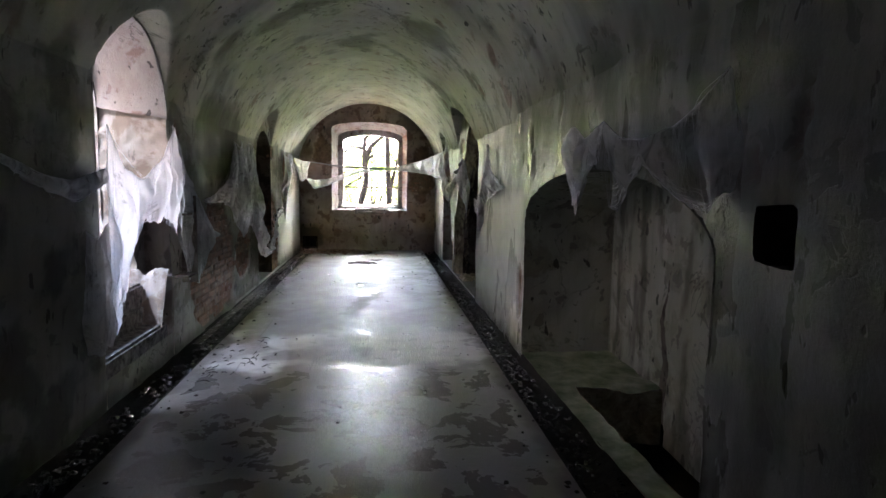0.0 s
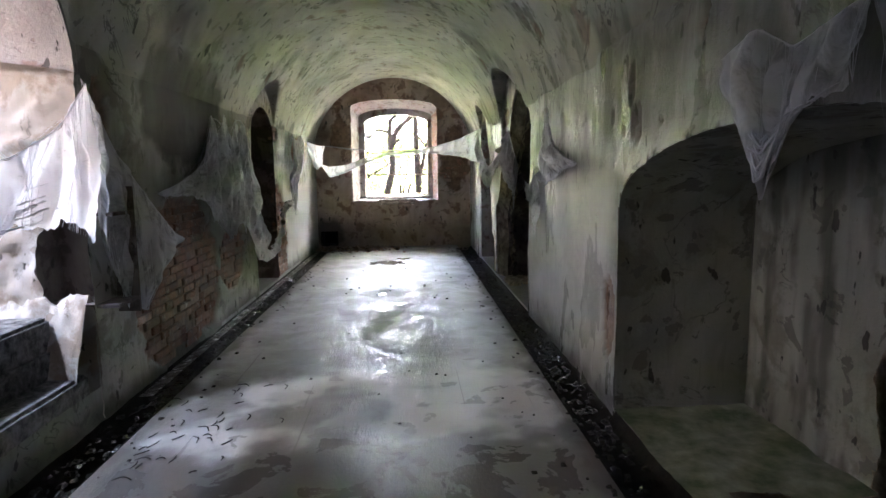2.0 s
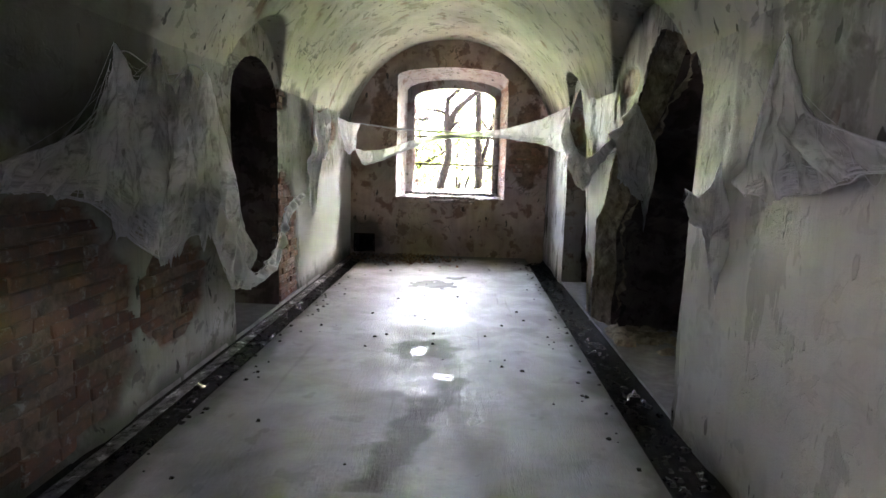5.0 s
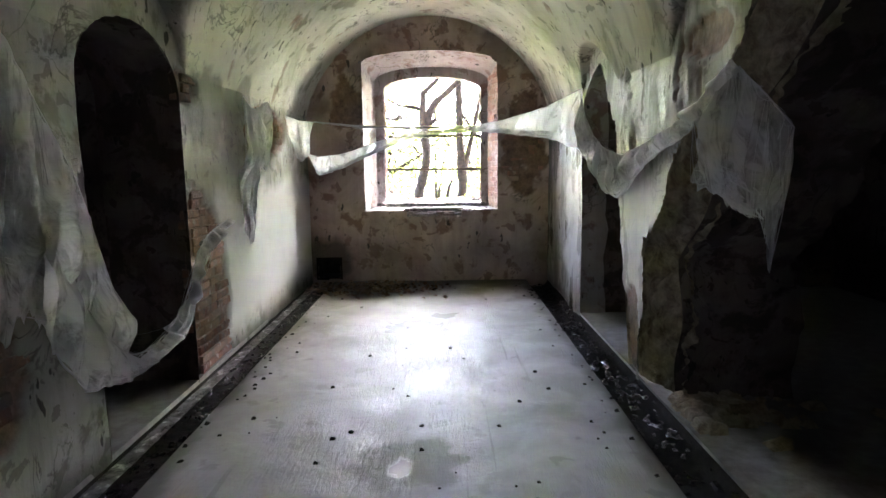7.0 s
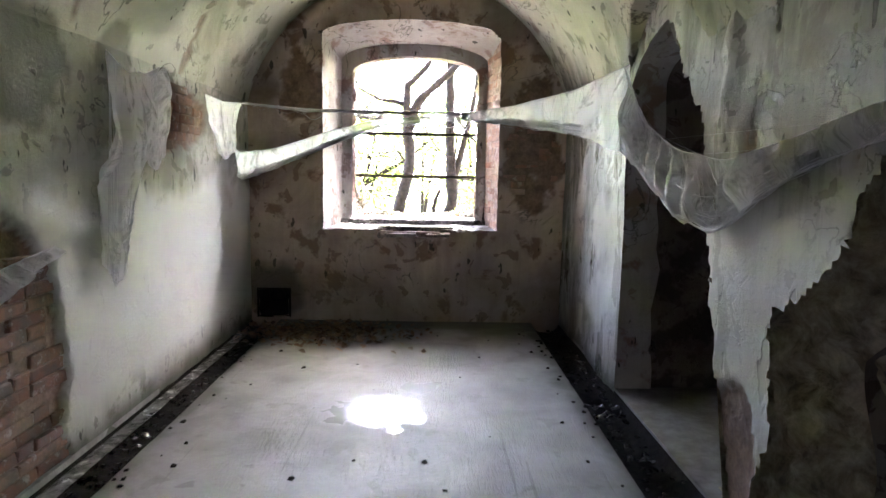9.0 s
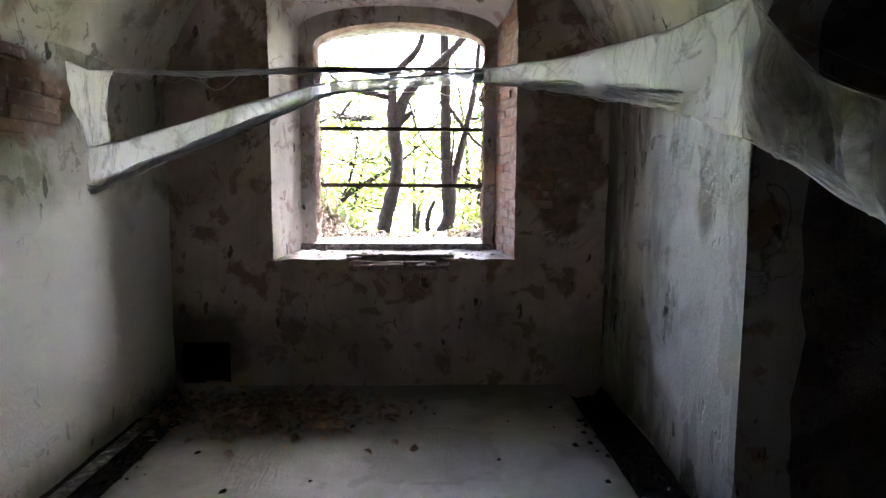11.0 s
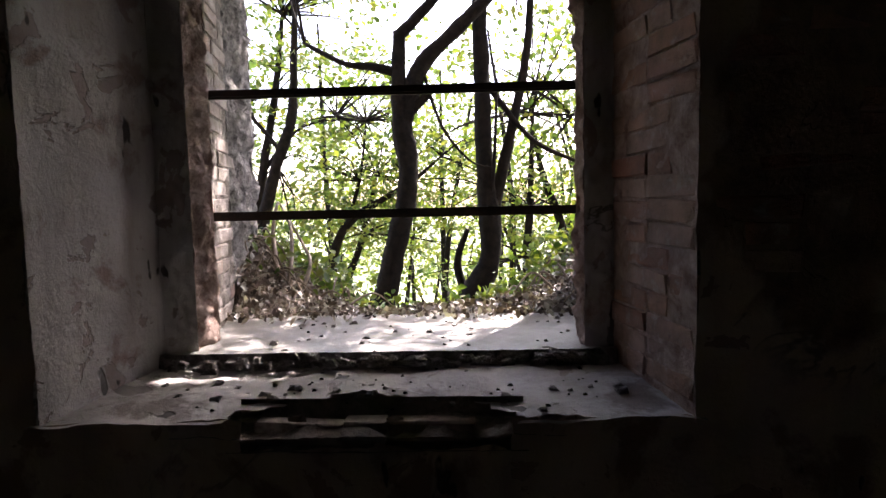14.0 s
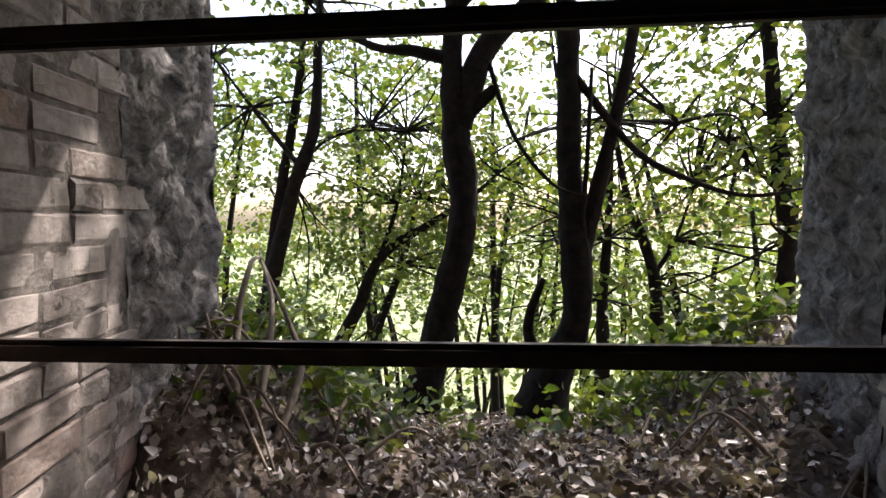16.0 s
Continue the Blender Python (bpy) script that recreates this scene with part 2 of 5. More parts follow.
def brick_material(name, cols, dirt=0.5):
    m, ns, ls, b = material(name)
    co = ns.new("ShaderNodeTexCoord").outputs["Object"]
    rnd = ns.new("ShaderNodeObjectInfo").outputs["Random"]
    col = ramp(ns, ls, rnd, *[(i / (len(cols) - 1), c) for i, c in enumerate(cols)])
    off = ns.new("ShaderNodeVectorMath")
    off.operation = 'ADD'
    sc = ns.new("ShaderNodeVectorMath")
    sc.operation = 'SCALE'
    sc.inputs[0].default_value = (37, 17, 51)
    ls.new(rnd, sc.inputs["Scale"])
    ls.new(co, off.inputs[0])
    ls.new(sc.outputs[0], off.inputs[1])
    v = off.outputs[0]
    blot = ramp(ns, ls, tex(ns, ls, v, 9, 7, 0.7), (0.42, 0.0), (0.62, 1.0))
    col = mix(ns, ls, maths(ns, ls, 'MULTIPLY', blot, dirt), col, (0.13, 0.105, 0.09))
    pale = ramp(ns, ls, tex(ns, ls, v, 15, 6, 0.7), (0.56, 0.0), (0.66, 1.0))
    col = mix(ns, ls, maths(ns, ls, 'MULTIPLY', pale, 0.55), col, (0.5, 0.46, 0.41))
    ls.new(col, b.inputs["Base Color"])
    b.inputs["Roughness"].default_value = 0.88
    bump(ns, ls, b, tex(ns, ls, v, 34, 8, 0.75), 1.0, 0.014)
    return m


M_BRICK = brick_material("sooty_red_brick", [(0.16, 0.08, 0.05), (0.26, 0.13, 0.08), (0.33, 0.19, 0.13), (0.22, 0.15, 0.11)], 0.75)
M_BRICK_WARM = brick_material("smeared_red_brick", [(0.36, 0.17, 0.12), (0.43, 0.24, 0.17), (0.44, 0.31, 0.25), (0.38, 0.21, 0.16)], 0.6)
M_BRICK_PALE = brick_material("limewashed_brick", [(0.36, 0.29, 0.25), (0.42, 0.36, 0.32), (0.38, 0.33, 0.29), (0.40, 0.35, 0.31), (0.36, 0.22, 0.16)], 0.75)


def concrete_floor():
    m, ns, ls, b = material("wet_concrete")
    co = ns.new("ShaderNodeTexCoord").outputs["Object"]
    col = mix(ns, ls, ramp(ns, ls, tex(ns, ls, co, 1.3, 8, 0.65, 0.5), (0.35, 0.0), (0.65, 1.0)), (0.15, 0.145, 0.133), (0.245, 0.24, 0.226))
    # pale concrete, with light from the side opening painted in
    col = mix(ns, ls, attr(ns, "pale"), col, (0.56, 0.56, 0.54))
    fine = tex(ns, ls, co, 30, 7, 0.7)
    col = mix(ns, ls, maths(ns, ls, 'MULTIPLY', ramp(ns, ls, fine, (0.6, 0.0), (0.72, 1.0)), 0.5), col, (0.14, 0.13, 0.115))
    col = mix(ns, ls, maths(ns, ls, 'MULTIPLY', attr(ns, "wet"), 0.8), col, (0.085, 0.08, 0.072))
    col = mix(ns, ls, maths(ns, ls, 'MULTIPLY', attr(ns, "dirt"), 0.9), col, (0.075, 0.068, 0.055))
    spot = ramp(ns, ls, tex(ns, ls, co, 5.0, 7, 0.5, 0.3), (0.62, 0.0), (0.635, 1.0))
    col = mix(ns, ls, maths(ns, ls, 'MULTIPLY', spot, 0.55), col, (0.13, 0.125, 0.11))
    turn = ns.new("ShaderNodeMapping")
    turn.inputs["Rotation"].default_value = (0, 0, 1.05)
    turn.inputs["Scale"].default_value = (14.0, 0.35, 1.0)
    ls.new(co, turn.inputs[0])
    scratch = ramp(ns, ls, tex(ns, ls, turn.outputs[0], 1.0, 3, 0.5, 0.15), (0.66, 0.0), (0.675, 1.0))
    col = mix(ns, ls, maths(ns, ls, 'MULTIPLY', scratch, 0.45), col, (0.10, 0.095, 0.085))
    ls.new(col, b.inputs["Base Color"])
    dry = ramp(ns, ls, tex(ns, ls, co, 2.4, 6, 0.65, 0.3), (0.42, 0.40), (0.58, 0.64))
    sheen = ramp(ns, ls, tex(ns, ls, co, 3.0, 7, 0.65, 0.5), (0.42, 0.22), (0.58, 0.38))
    rg = mix(ns, ls, attr(ns, "wet"), dry, sheen)
    b.inputs["Specular IOR Level"].default_value = 0.44
    rg = mix(ns, ls, attr(ns, "dirt"), rg, (0.75, 0.75, 0.75))
    rg = mix(ns, ls, attr(ns, "pool"), rg, (0.16, 0.16, 0.16))
    ls.new(rg, b.inputs["Roughness"])
    scr = tex(ns, ls, co, 12, 5, 0.7, 0.4, (5.0, 0.7, 1.0))
    hgt = mix(ns, ls, 0.5, fine, scr)
    hgt = mix(ns, ls, attr(ns, "wet"), hgt, mix(ns, ls, 0.72, mix(ns, ls, 0.6, hgt, tex(ns, ls, co, 38, 3, 0.6, 0.0, (1.6, 0.9, 1.0))), (0.5, 0.5, 0.5)))
    flat = mix(ns, ls, attr(ns, "pool"), hgt, (0.5, 0.5, 0.5))
    bump(ns, ls, b, flat, 0.8, 0.014)
    return m


M_FLOOR = concrete_floor()


def plain(name, a, b2, rough=0.6, scale=12.0, metal=0.0, relief=0.3, spread=0.2):
    m, ns, ls, b = material(name)
    co = ns.new("ShaderNodeTexCoord").outputs["Object"]
    t = tex(ns, ls, co, scale, 6, 0.65)
    ls.new(mix(ns, ls, ramp(ns, ls, t, (0.35, 0.0), (0.65, 1.0)), a, b2), b.inputs["Base Color"])
    ls.new(ramp(ns, ls, t, (0.3, max(0.02, rough - spread)), (0.7, min(1.0, rough + spread))), b.inputs["Roughness"])
    b.inputs["Metallic"].default_value = metal
    bump(ns, ls, b, tex(ns, ls, co, scale * 4, 5, 0.7), relief, 0.01)
    return m


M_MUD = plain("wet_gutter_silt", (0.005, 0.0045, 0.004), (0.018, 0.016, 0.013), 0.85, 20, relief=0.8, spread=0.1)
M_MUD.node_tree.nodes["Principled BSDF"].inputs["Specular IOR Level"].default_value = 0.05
M_GRIT = plain("wet_black_stones", (0.006, 0.005, 0.005), (0.03, 0.027, 0.022), 0.14, 30, relief=0.3, spread=0.06)
M_RIM = plain("wet_cement_rim", (0.06, 0.058, 0.055), (0.2, 0.195, 0.185), 0.2, 14, relief=0.5, spread=0.14)
M_CURB = plain("worn_cement_edge", (0.14, 0.13, 0.115), (0.31, 0.30, 0.28), 0.55, 9)
M_MOSS = plain("mossy_slab", (0.07, 0.11, 0.04), (0.34, 0.36, 0.26), 0.7, 5)
M_IRON = plain("rusted_iron", (0.018, 0.014, 0.012), (0.06, 0.04, 0.03), 0.6, 40, 0.5)
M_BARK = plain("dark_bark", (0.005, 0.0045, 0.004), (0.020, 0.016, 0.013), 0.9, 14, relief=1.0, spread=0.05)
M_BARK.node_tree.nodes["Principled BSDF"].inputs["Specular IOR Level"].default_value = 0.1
M_TWIG = plain("dead_twig", (0.10, 0.075, 0.05), (0.24, 0.19, 0.14), 0.9, 14)


def leaf_material(name, cols, through=0.45):
    m, ns, ls, b = material(name)
    rnd = ns.new("ShaderNodeNewGeometry").outputs["Random Per Island"]
    col = ramp(ns, ls, rnd, *[(i / (len(cols) - 1), c) for i, c in enumerate(cols)])
    ls.new(col, b.inputs["Base Color"])
    b.inputs["Roughness"].default_value = 0.5
    tr = ns.new("ShaderNodeBsdfTranslucent")
    ls.new(mix(ns, ls, 1.0, col, (1.3, 1.35, 0.6), 'MULTIPLY'), tr.inputs[0])
    mx = ns.new("ShaderNodeMixShader")
    mx.inputs[0].default_value = through
    ls.new(b.outputs[0], mx.inputs[1])
    ls.new(tr.outputs[0], mx.inputs[2])
    ls.new(mx.outputs[0], ns["Material Output"].inputs[0])
    return m


M_LEAF = leaf_material("green_leaves", [(0.03, 0.06, 0.015), (0.06, 0.10, 0.022), (0.09, 0.13, 0.025), (0.14, 0.17, 0.03), (0.10, 0.10, 0.035)])
# paler copy of the leaf greens: distant sun and haze put into the colour
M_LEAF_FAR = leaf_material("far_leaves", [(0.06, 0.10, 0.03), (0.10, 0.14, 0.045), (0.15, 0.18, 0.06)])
M_DEAD = leaf_material("dead_leaves", [(0.03, 0.02, 0.016), (0.09, 0.062, 0.05), (0.18, 0.14, 0.115), (0.34, 0.30, 0.28), (0.58, 0.56, 0.54)], 0.1)
M_DEAD_DARK = leaf_material("damp_dead_leaves", [(0.06, 0.035, 0.02), (0.14, 0.075, 0.04), (0.26, 0.165, 0.10)], 0.05)


def gauze_material():
    m, ns, ls, b = material("stretched_white_fibre")
    uv = ns.new("ShaderNodeUVMap")
    uv.uv_map = "uv"
    a = tex(ns, ls, uv.outputs[0], 6.0, 9, 0.72, 2.2, (1.0, 0.45, 1.0))
    c = tex(ns, ls, uv.outputs[0], 2.4, 4, 0.6, 0.6)
    al = maths(ns, ls, 'MULTIPLY', ramp(ns, ls, a, (0.35, 0.40), (0.52, 1.0)), ramp(ns, ls, c, (0.34, 0.65), (0.52, 1.0)))
    al = maths(ns, ls, 'MULTIPLY', al, attr(ns, "dense"))
    b.inputs["Base Color"].default_value = (0.97, 0.975, 0.985, 1)
    b.inputs["Roughness"].default_value = 0.95
    bump(ns, ls, b, a, 0.35, 0.015)
    tl = ns.new("ShaderNodeBsdfTranslucent")
    tl.inputs[0].default_value = (0.97, 0.975, 0.985, 1)
    m1, m2, tp = ns.new("ShaderNodeMixShader"), ns.new("ShaderNodeMixShader"), ns.new("ShaderNodeBsdfTransparent")
    m1.inputs[0].default_value = 0.66
    ls.new(b.outputs[0], m1.inputs[1])
    ls.new(tl.outputs[0], m1.inputs[2])
    ls.new(al, m2.inputs[0])
    ls.new(tp.outputs[0], m2.inputs[1])
    ls.new(m1.outputs[0], m2.inputs[2])
    ls.new(m2.outputs[0], ns["Material Output"].inputs[0])
    return m


M_GAUZE = gauze_material()
M_THREAD = plain("white_fibre_thread", (0.70, 0.71, 0.73), (0.82, 0.82, 0.84), 0.95, 30, spread=0.04)

# ---- the vaulted corridor: plan in metres ----
XL, XR, XC, HALF = -1.82, 1.29, -0.265, 1.555
Y0, YF, TOP = -4.0, 13.73, 3.75
LUNETTES = [(-1, 4.55, 0.67, 2.05, 0.69, 0.06), (-1, 9.48, 0.68, 1.95, 0.66, 0.22), (1, 8.8, 0.98, 1.75, 0.88, 0.22), (1, 11.33, 0.58, 1.95, 0.56, 0.22)]


def vault_height(x, y):
    r = 1.60
    z = 1.765 + math.sqrt(max(0.0, r * r - (x - XC) ** 2))
    z += 0.07 * (1 - smooth(5.50, 5.58, y))
    for side, yc, hw, zs, rise, k in LUNETTES:
        q = 1 - ((y - yc) / hw) ** 2
        if q > 0:
            u = (x - XL) if side < 0 else (XR - x)
            z = max(z, zs + rise * math.sqrt(q) + k * u) if u < 1.3 else z
    return z


def ragged(y, z, amount=1.0):
    return amount * (0.035 * fbm(y, z, 1.7, 5.0, 4) + 0.018 * fbm(y, z, 4.1, 17.0, 3))


def blob(y, z, yc, zc, ry, rz):
    return 1 - math.hypot((y - yc) / ry, (z - zc) / rz)


# ---- left wall ----
def left_hole(y, z):
    f = arch_sdf(y, z, 3.9, 5.2, 2.05, 2.72) + ragged(y, z, 0.35)
    f = max(f, 0.20 - z)
    return min(f, arch_sdf(y, z, 8.92, 10.03, 1.95, 2.33) + ragged(y, z, 0.3))


def left_bare_f(y, z):
    n = 0.16 * fbm(y, z, 0.3, 2.6, 5) + 0.07 * fbm(y, z, 2.2, 9, 4)
    e = max(blob(y, z, 6.62, 0.62, 0.98, 0.74), blob(y, z, 8.0, 0.62, 0.5, 0.36))
    e = max(e, blob(y, z, 10.27, 0.42, 0.52, 1.06), blob(y, z, 12.0, 1.86, 0.75, 0.26), blob(y, z, 5.45, 1.7, 0.14, 0.42), blob(y, z, 10.15, 2.05, 0.25, 0.12))
    return e + n


def left_bare(y, z):
    return smooth(0.05, 0.11, left_bare_f(y, z))


def left_depth(y, z):
    return -0.035 * left_bare(y, z) + 0.010 * fbm(y, z, 0, 1.6) - 0.006


def left_damp_dark(y, z):
    d = smooth(0.0, 0.25, blob(y, z, 6.9, 2.0, 1.0, 0.6) + 0.3 * fbm(y, z, 5, 3.0)) * 0.95
    d = max(d, 0.8 * smooth(0.0, 0.3, blob(y, z, 10.5, 1.95, 0.5, 0.35) + 0.35 * fbm(y, z, 6, 4.5)), 0.7 * smooth(0.0, 0.3, blob(y, z, 11.35, 2.1, 0.22, 0.25) + 0.3 * fbm(y, z, 6, 5)))
    # darker and blotchy before the side opening
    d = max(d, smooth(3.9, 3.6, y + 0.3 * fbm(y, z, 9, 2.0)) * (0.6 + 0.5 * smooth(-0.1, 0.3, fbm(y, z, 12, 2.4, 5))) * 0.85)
    return max(d, 0.9 * smooth(0.16, 0.0, z + 0.05 * fbm(y, 0, 8, 3.0)))


def left_white(y, z):
    return 0.9 * smooth(10.45, 10.6, y) * smooth(1.45, 1.25, z + 0.2 * fbm(y, z, 7, 2.4)) * (1 - left_bare(y, z)) * smooth(0.08, 0.3, z)


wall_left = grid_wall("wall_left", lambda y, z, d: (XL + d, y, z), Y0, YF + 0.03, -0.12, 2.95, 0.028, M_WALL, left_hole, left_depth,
                      {"bare": left_bare, "damp": left_damp_dark, "white": left_white}, flip=False)
tagged(wall_left, "peeling limewashed wall with bare brick patches", "wall", kind="structure")
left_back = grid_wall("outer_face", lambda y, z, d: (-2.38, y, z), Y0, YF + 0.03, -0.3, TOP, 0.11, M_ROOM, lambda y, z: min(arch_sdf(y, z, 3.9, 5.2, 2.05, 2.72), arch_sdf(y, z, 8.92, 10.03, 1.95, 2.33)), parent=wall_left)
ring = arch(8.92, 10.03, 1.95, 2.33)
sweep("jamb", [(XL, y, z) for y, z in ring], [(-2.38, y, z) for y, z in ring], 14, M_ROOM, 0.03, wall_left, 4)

# ---- right wall ----
def r2_near(z):
    return 10.30 + 0.27 * min(z, 1.8) + 0.9 * max(0.0, min(z, 2.4) - 1.8)


def r1_far(z):
    return 10.05 - 0.80 * max(0.0, min(z, 1.5) - 0.9) - 1.25 * max(0.0, min(z, 2.45) - 1.5) + 0.05 * math.sin(9 * z)


def door_one(y, z):
    return max(arch_sdf(y, z, 7.70, 10.30, 1.9, 2.45), y - r1_far(z))


def right_hole(y, z):
    bay = max(arch_sdf(y, z, 2.06, 5.07, 1.24, 1.64) + ragged(y, z, 0.3), -1)
    one = door_one(y, z) + (ragged(y, z, 1.4) if y > 8.5 else ragged(y, z, 0.2))
    two = max(arch_sdf(y, z, 10.0, 11.85, 2.0, 2.4), r2_near(z) - y + ragged(y, z, 1.5)) + (ragged(y, z, 0.2) if y > 11.2 else 0)
    small = max(abs(y - 1.715) - 0.105, abs(z - 1.375) - 0.105) + ragged(y, z, 0.3)
    return min(bay, one, two, small)


def right_bare(y, z):
    e = max(blob(y, z, 9.3, 0.45, 0.75, 1.25) - 0.25, blob(y, z, 10.3, 0.2, 0.35, 0.8) - 0.35, blob(y, z, 5.25, 0.55, 0.14, 0.28))
    e = max(e, blob(y, z, 9.2, 2.15, 0.3, 0.12))
    sp = fbm(y * 1.6, z * 0.5, 2.5, 5.0, 4)
    return max(smooth(0.05, 0.12, e + 0.12 * fbm(y, z, 0.3, 4, 5)), smooth(0.72, 0.8, sp) * smooth(1.45, 1.65, z))


def right_depth(y, z):
    sag = 0.03 * smooth(0.5, 0.9, fbm(y, z * 0.4, 11, 2.2))
    return -0.03 * right_bare(y, z) + 0.012 * fbm(y, z, 21, 1.6) + sag


def right_damp_shade(y, z):
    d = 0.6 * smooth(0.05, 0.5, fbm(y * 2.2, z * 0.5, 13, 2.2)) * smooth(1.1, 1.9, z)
    # near stretch: damp streaks plus shade put into the colour
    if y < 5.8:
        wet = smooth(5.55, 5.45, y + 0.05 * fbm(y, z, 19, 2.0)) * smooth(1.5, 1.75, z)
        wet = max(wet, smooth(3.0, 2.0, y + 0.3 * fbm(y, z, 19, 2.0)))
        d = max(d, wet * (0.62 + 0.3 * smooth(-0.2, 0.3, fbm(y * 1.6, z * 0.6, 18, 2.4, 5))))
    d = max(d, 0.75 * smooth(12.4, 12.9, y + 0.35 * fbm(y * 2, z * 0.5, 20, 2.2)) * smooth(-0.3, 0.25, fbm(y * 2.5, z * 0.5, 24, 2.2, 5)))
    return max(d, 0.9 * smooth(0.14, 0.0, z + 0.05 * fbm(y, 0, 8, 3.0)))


def right_white(y, z):
    return 0.7 * (1 - right_bare(y, z)) * smooth(1.6, 1.2, z + 0.25 * fbm(y, z, 17, 2.0)) * smooth(5.0, 5.3, y) * smooth(0.1, 0.4, z) * smooth(12.7, 12.3, y + 0.4 * fbm(y, z, 27, 3.0))


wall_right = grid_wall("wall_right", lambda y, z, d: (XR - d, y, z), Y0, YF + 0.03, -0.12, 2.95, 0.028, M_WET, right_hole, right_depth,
                       {"bare": right_bare, "damp": right_damp_shade, "white": right_white}, flip=True)
tagged(wall_right, "damp streaked plaster wall with crumbling doorways", "wall", kind="structure")
BACK_R = 2.12
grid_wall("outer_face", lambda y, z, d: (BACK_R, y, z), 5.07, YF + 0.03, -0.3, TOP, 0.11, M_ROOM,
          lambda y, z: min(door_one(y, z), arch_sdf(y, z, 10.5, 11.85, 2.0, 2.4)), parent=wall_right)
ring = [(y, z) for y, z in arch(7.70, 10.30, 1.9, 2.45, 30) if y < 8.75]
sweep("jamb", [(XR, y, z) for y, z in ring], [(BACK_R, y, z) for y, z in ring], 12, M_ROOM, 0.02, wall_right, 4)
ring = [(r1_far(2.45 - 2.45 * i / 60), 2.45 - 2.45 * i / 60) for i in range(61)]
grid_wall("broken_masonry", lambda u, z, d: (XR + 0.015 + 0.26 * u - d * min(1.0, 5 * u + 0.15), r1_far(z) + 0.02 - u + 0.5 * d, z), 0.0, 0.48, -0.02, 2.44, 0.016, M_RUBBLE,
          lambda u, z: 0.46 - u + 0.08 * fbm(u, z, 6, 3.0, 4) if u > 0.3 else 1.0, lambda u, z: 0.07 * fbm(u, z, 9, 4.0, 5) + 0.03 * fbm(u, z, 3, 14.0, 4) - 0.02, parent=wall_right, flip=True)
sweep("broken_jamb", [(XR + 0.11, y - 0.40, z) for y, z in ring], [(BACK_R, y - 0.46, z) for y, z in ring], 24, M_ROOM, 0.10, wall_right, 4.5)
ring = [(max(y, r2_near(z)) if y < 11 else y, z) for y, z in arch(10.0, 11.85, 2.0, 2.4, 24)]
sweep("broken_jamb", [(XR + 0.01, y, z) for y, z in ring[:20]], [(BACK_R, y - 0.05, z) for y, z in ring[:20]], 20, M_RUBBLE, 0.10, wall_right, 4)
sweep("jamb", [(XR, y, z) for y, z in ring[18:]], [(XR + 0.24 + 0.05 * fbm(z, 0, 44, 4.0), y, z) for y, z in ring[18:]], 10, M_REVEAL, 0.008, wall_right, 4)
# inner jamb in the darker plaster: the doorway's shadow is painted from here on
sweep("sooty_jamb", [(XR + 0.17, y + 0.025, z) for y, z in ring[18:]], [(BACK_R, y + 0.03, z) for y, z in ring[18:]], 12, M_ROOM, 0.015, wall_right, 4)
# the bay: segmental head, back wall with a cleft, side walls
ring = arch(2.06, 5.07, 1.24, 1.64, 30, -0.45)
sweep("bay_lining", [(XR, y, z) for y, z in ring], [(BACK_R, y, z) for y, z in ring], 16, M_WALL, 0.02, wall_right, 4)
def cleft(y, z):
    return max(abs(y - 4.02 - 0.05 * fbm(z, 0, 3, 3.0)) - 0.045 * smooth(1.05, 0.2, z) - 0.01 * fbm(y, z, 1, 20), z - 0.95)
bay_back = grid_wall("bay_back", lambda y, z, d: (BACK_R + 0.004 - d, y, z), 2.0, 5.12, -0.5, 1.7, 0.03, M_WALL, cleft, lambda y, z: 0.02 * fbm(y, z, 30, 1.8),
          {"bare": lambda y, z: 0.0, "damp": lambda y, z: 0.15 + 0.6 * smooth(0.0, 0.4, fbm(y * 2.5, z * 0.5, 31, 2.0, 5)), "white": lambda y, z: 0.0}, wall_right, True)
patch("cleft_back", (BACK_R + 0.25, 3.6, -0.5), (BACK_R + 0.25, 4.4, -0.5), (BACK_R + 0.25, 4.4, 1.2), (BACK_R + 0.25, 3.6, 1.2), 0.1, M_RUBBLE, 0.05, wall_right)
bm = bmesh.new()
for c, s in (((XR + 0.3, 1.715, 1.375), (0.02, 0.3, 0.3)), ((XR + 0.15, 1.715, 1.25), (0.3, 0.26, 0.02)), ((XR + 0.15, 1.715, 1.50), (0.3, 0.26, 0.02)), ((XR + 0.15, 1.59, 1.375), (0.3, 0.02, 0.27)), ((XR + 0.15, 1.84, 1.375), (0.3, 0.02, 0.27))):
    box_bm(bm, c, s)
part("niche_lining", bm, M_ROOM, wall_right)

# ---- vault ----
ceiling_verts, ceiling_faces, ceiling_bare, ceiling_damp = [], [], [], []
NA, NY = 110, 440
for j in range(NY + 1):
    y = Y0 + (YF + 0.02 - Y0) * j / NY
    for i in range(NA + 1):
        x = XC + HALF * math.sin((2 * i / NA - 1) * math.pi / 2)
        z = vault_height(x, y)
        z += 0.012 * fbm(x, y, 0, 1.3)
        flake = fbm(x * 1.0, y * 0.7, 3.3, 4.5, 5)
        b = smooth(0.62, 0.68, flake)
        ceiling_verts.append((x, y, z + 0.012 * b))
        ceiling_bare.append(0.8 * b)
        own = 0.65 * smooth(0.15, 0.5, fbm(x, y, 9, 1.2)) * (1 - smooth(8.5, 10.5, y))
        ceiling_damp.append(own + ((left_damp_dark(y, z) if x < XC else right_damp_shade(y, z)) - own) * smooth(2.75, 2.2, z))
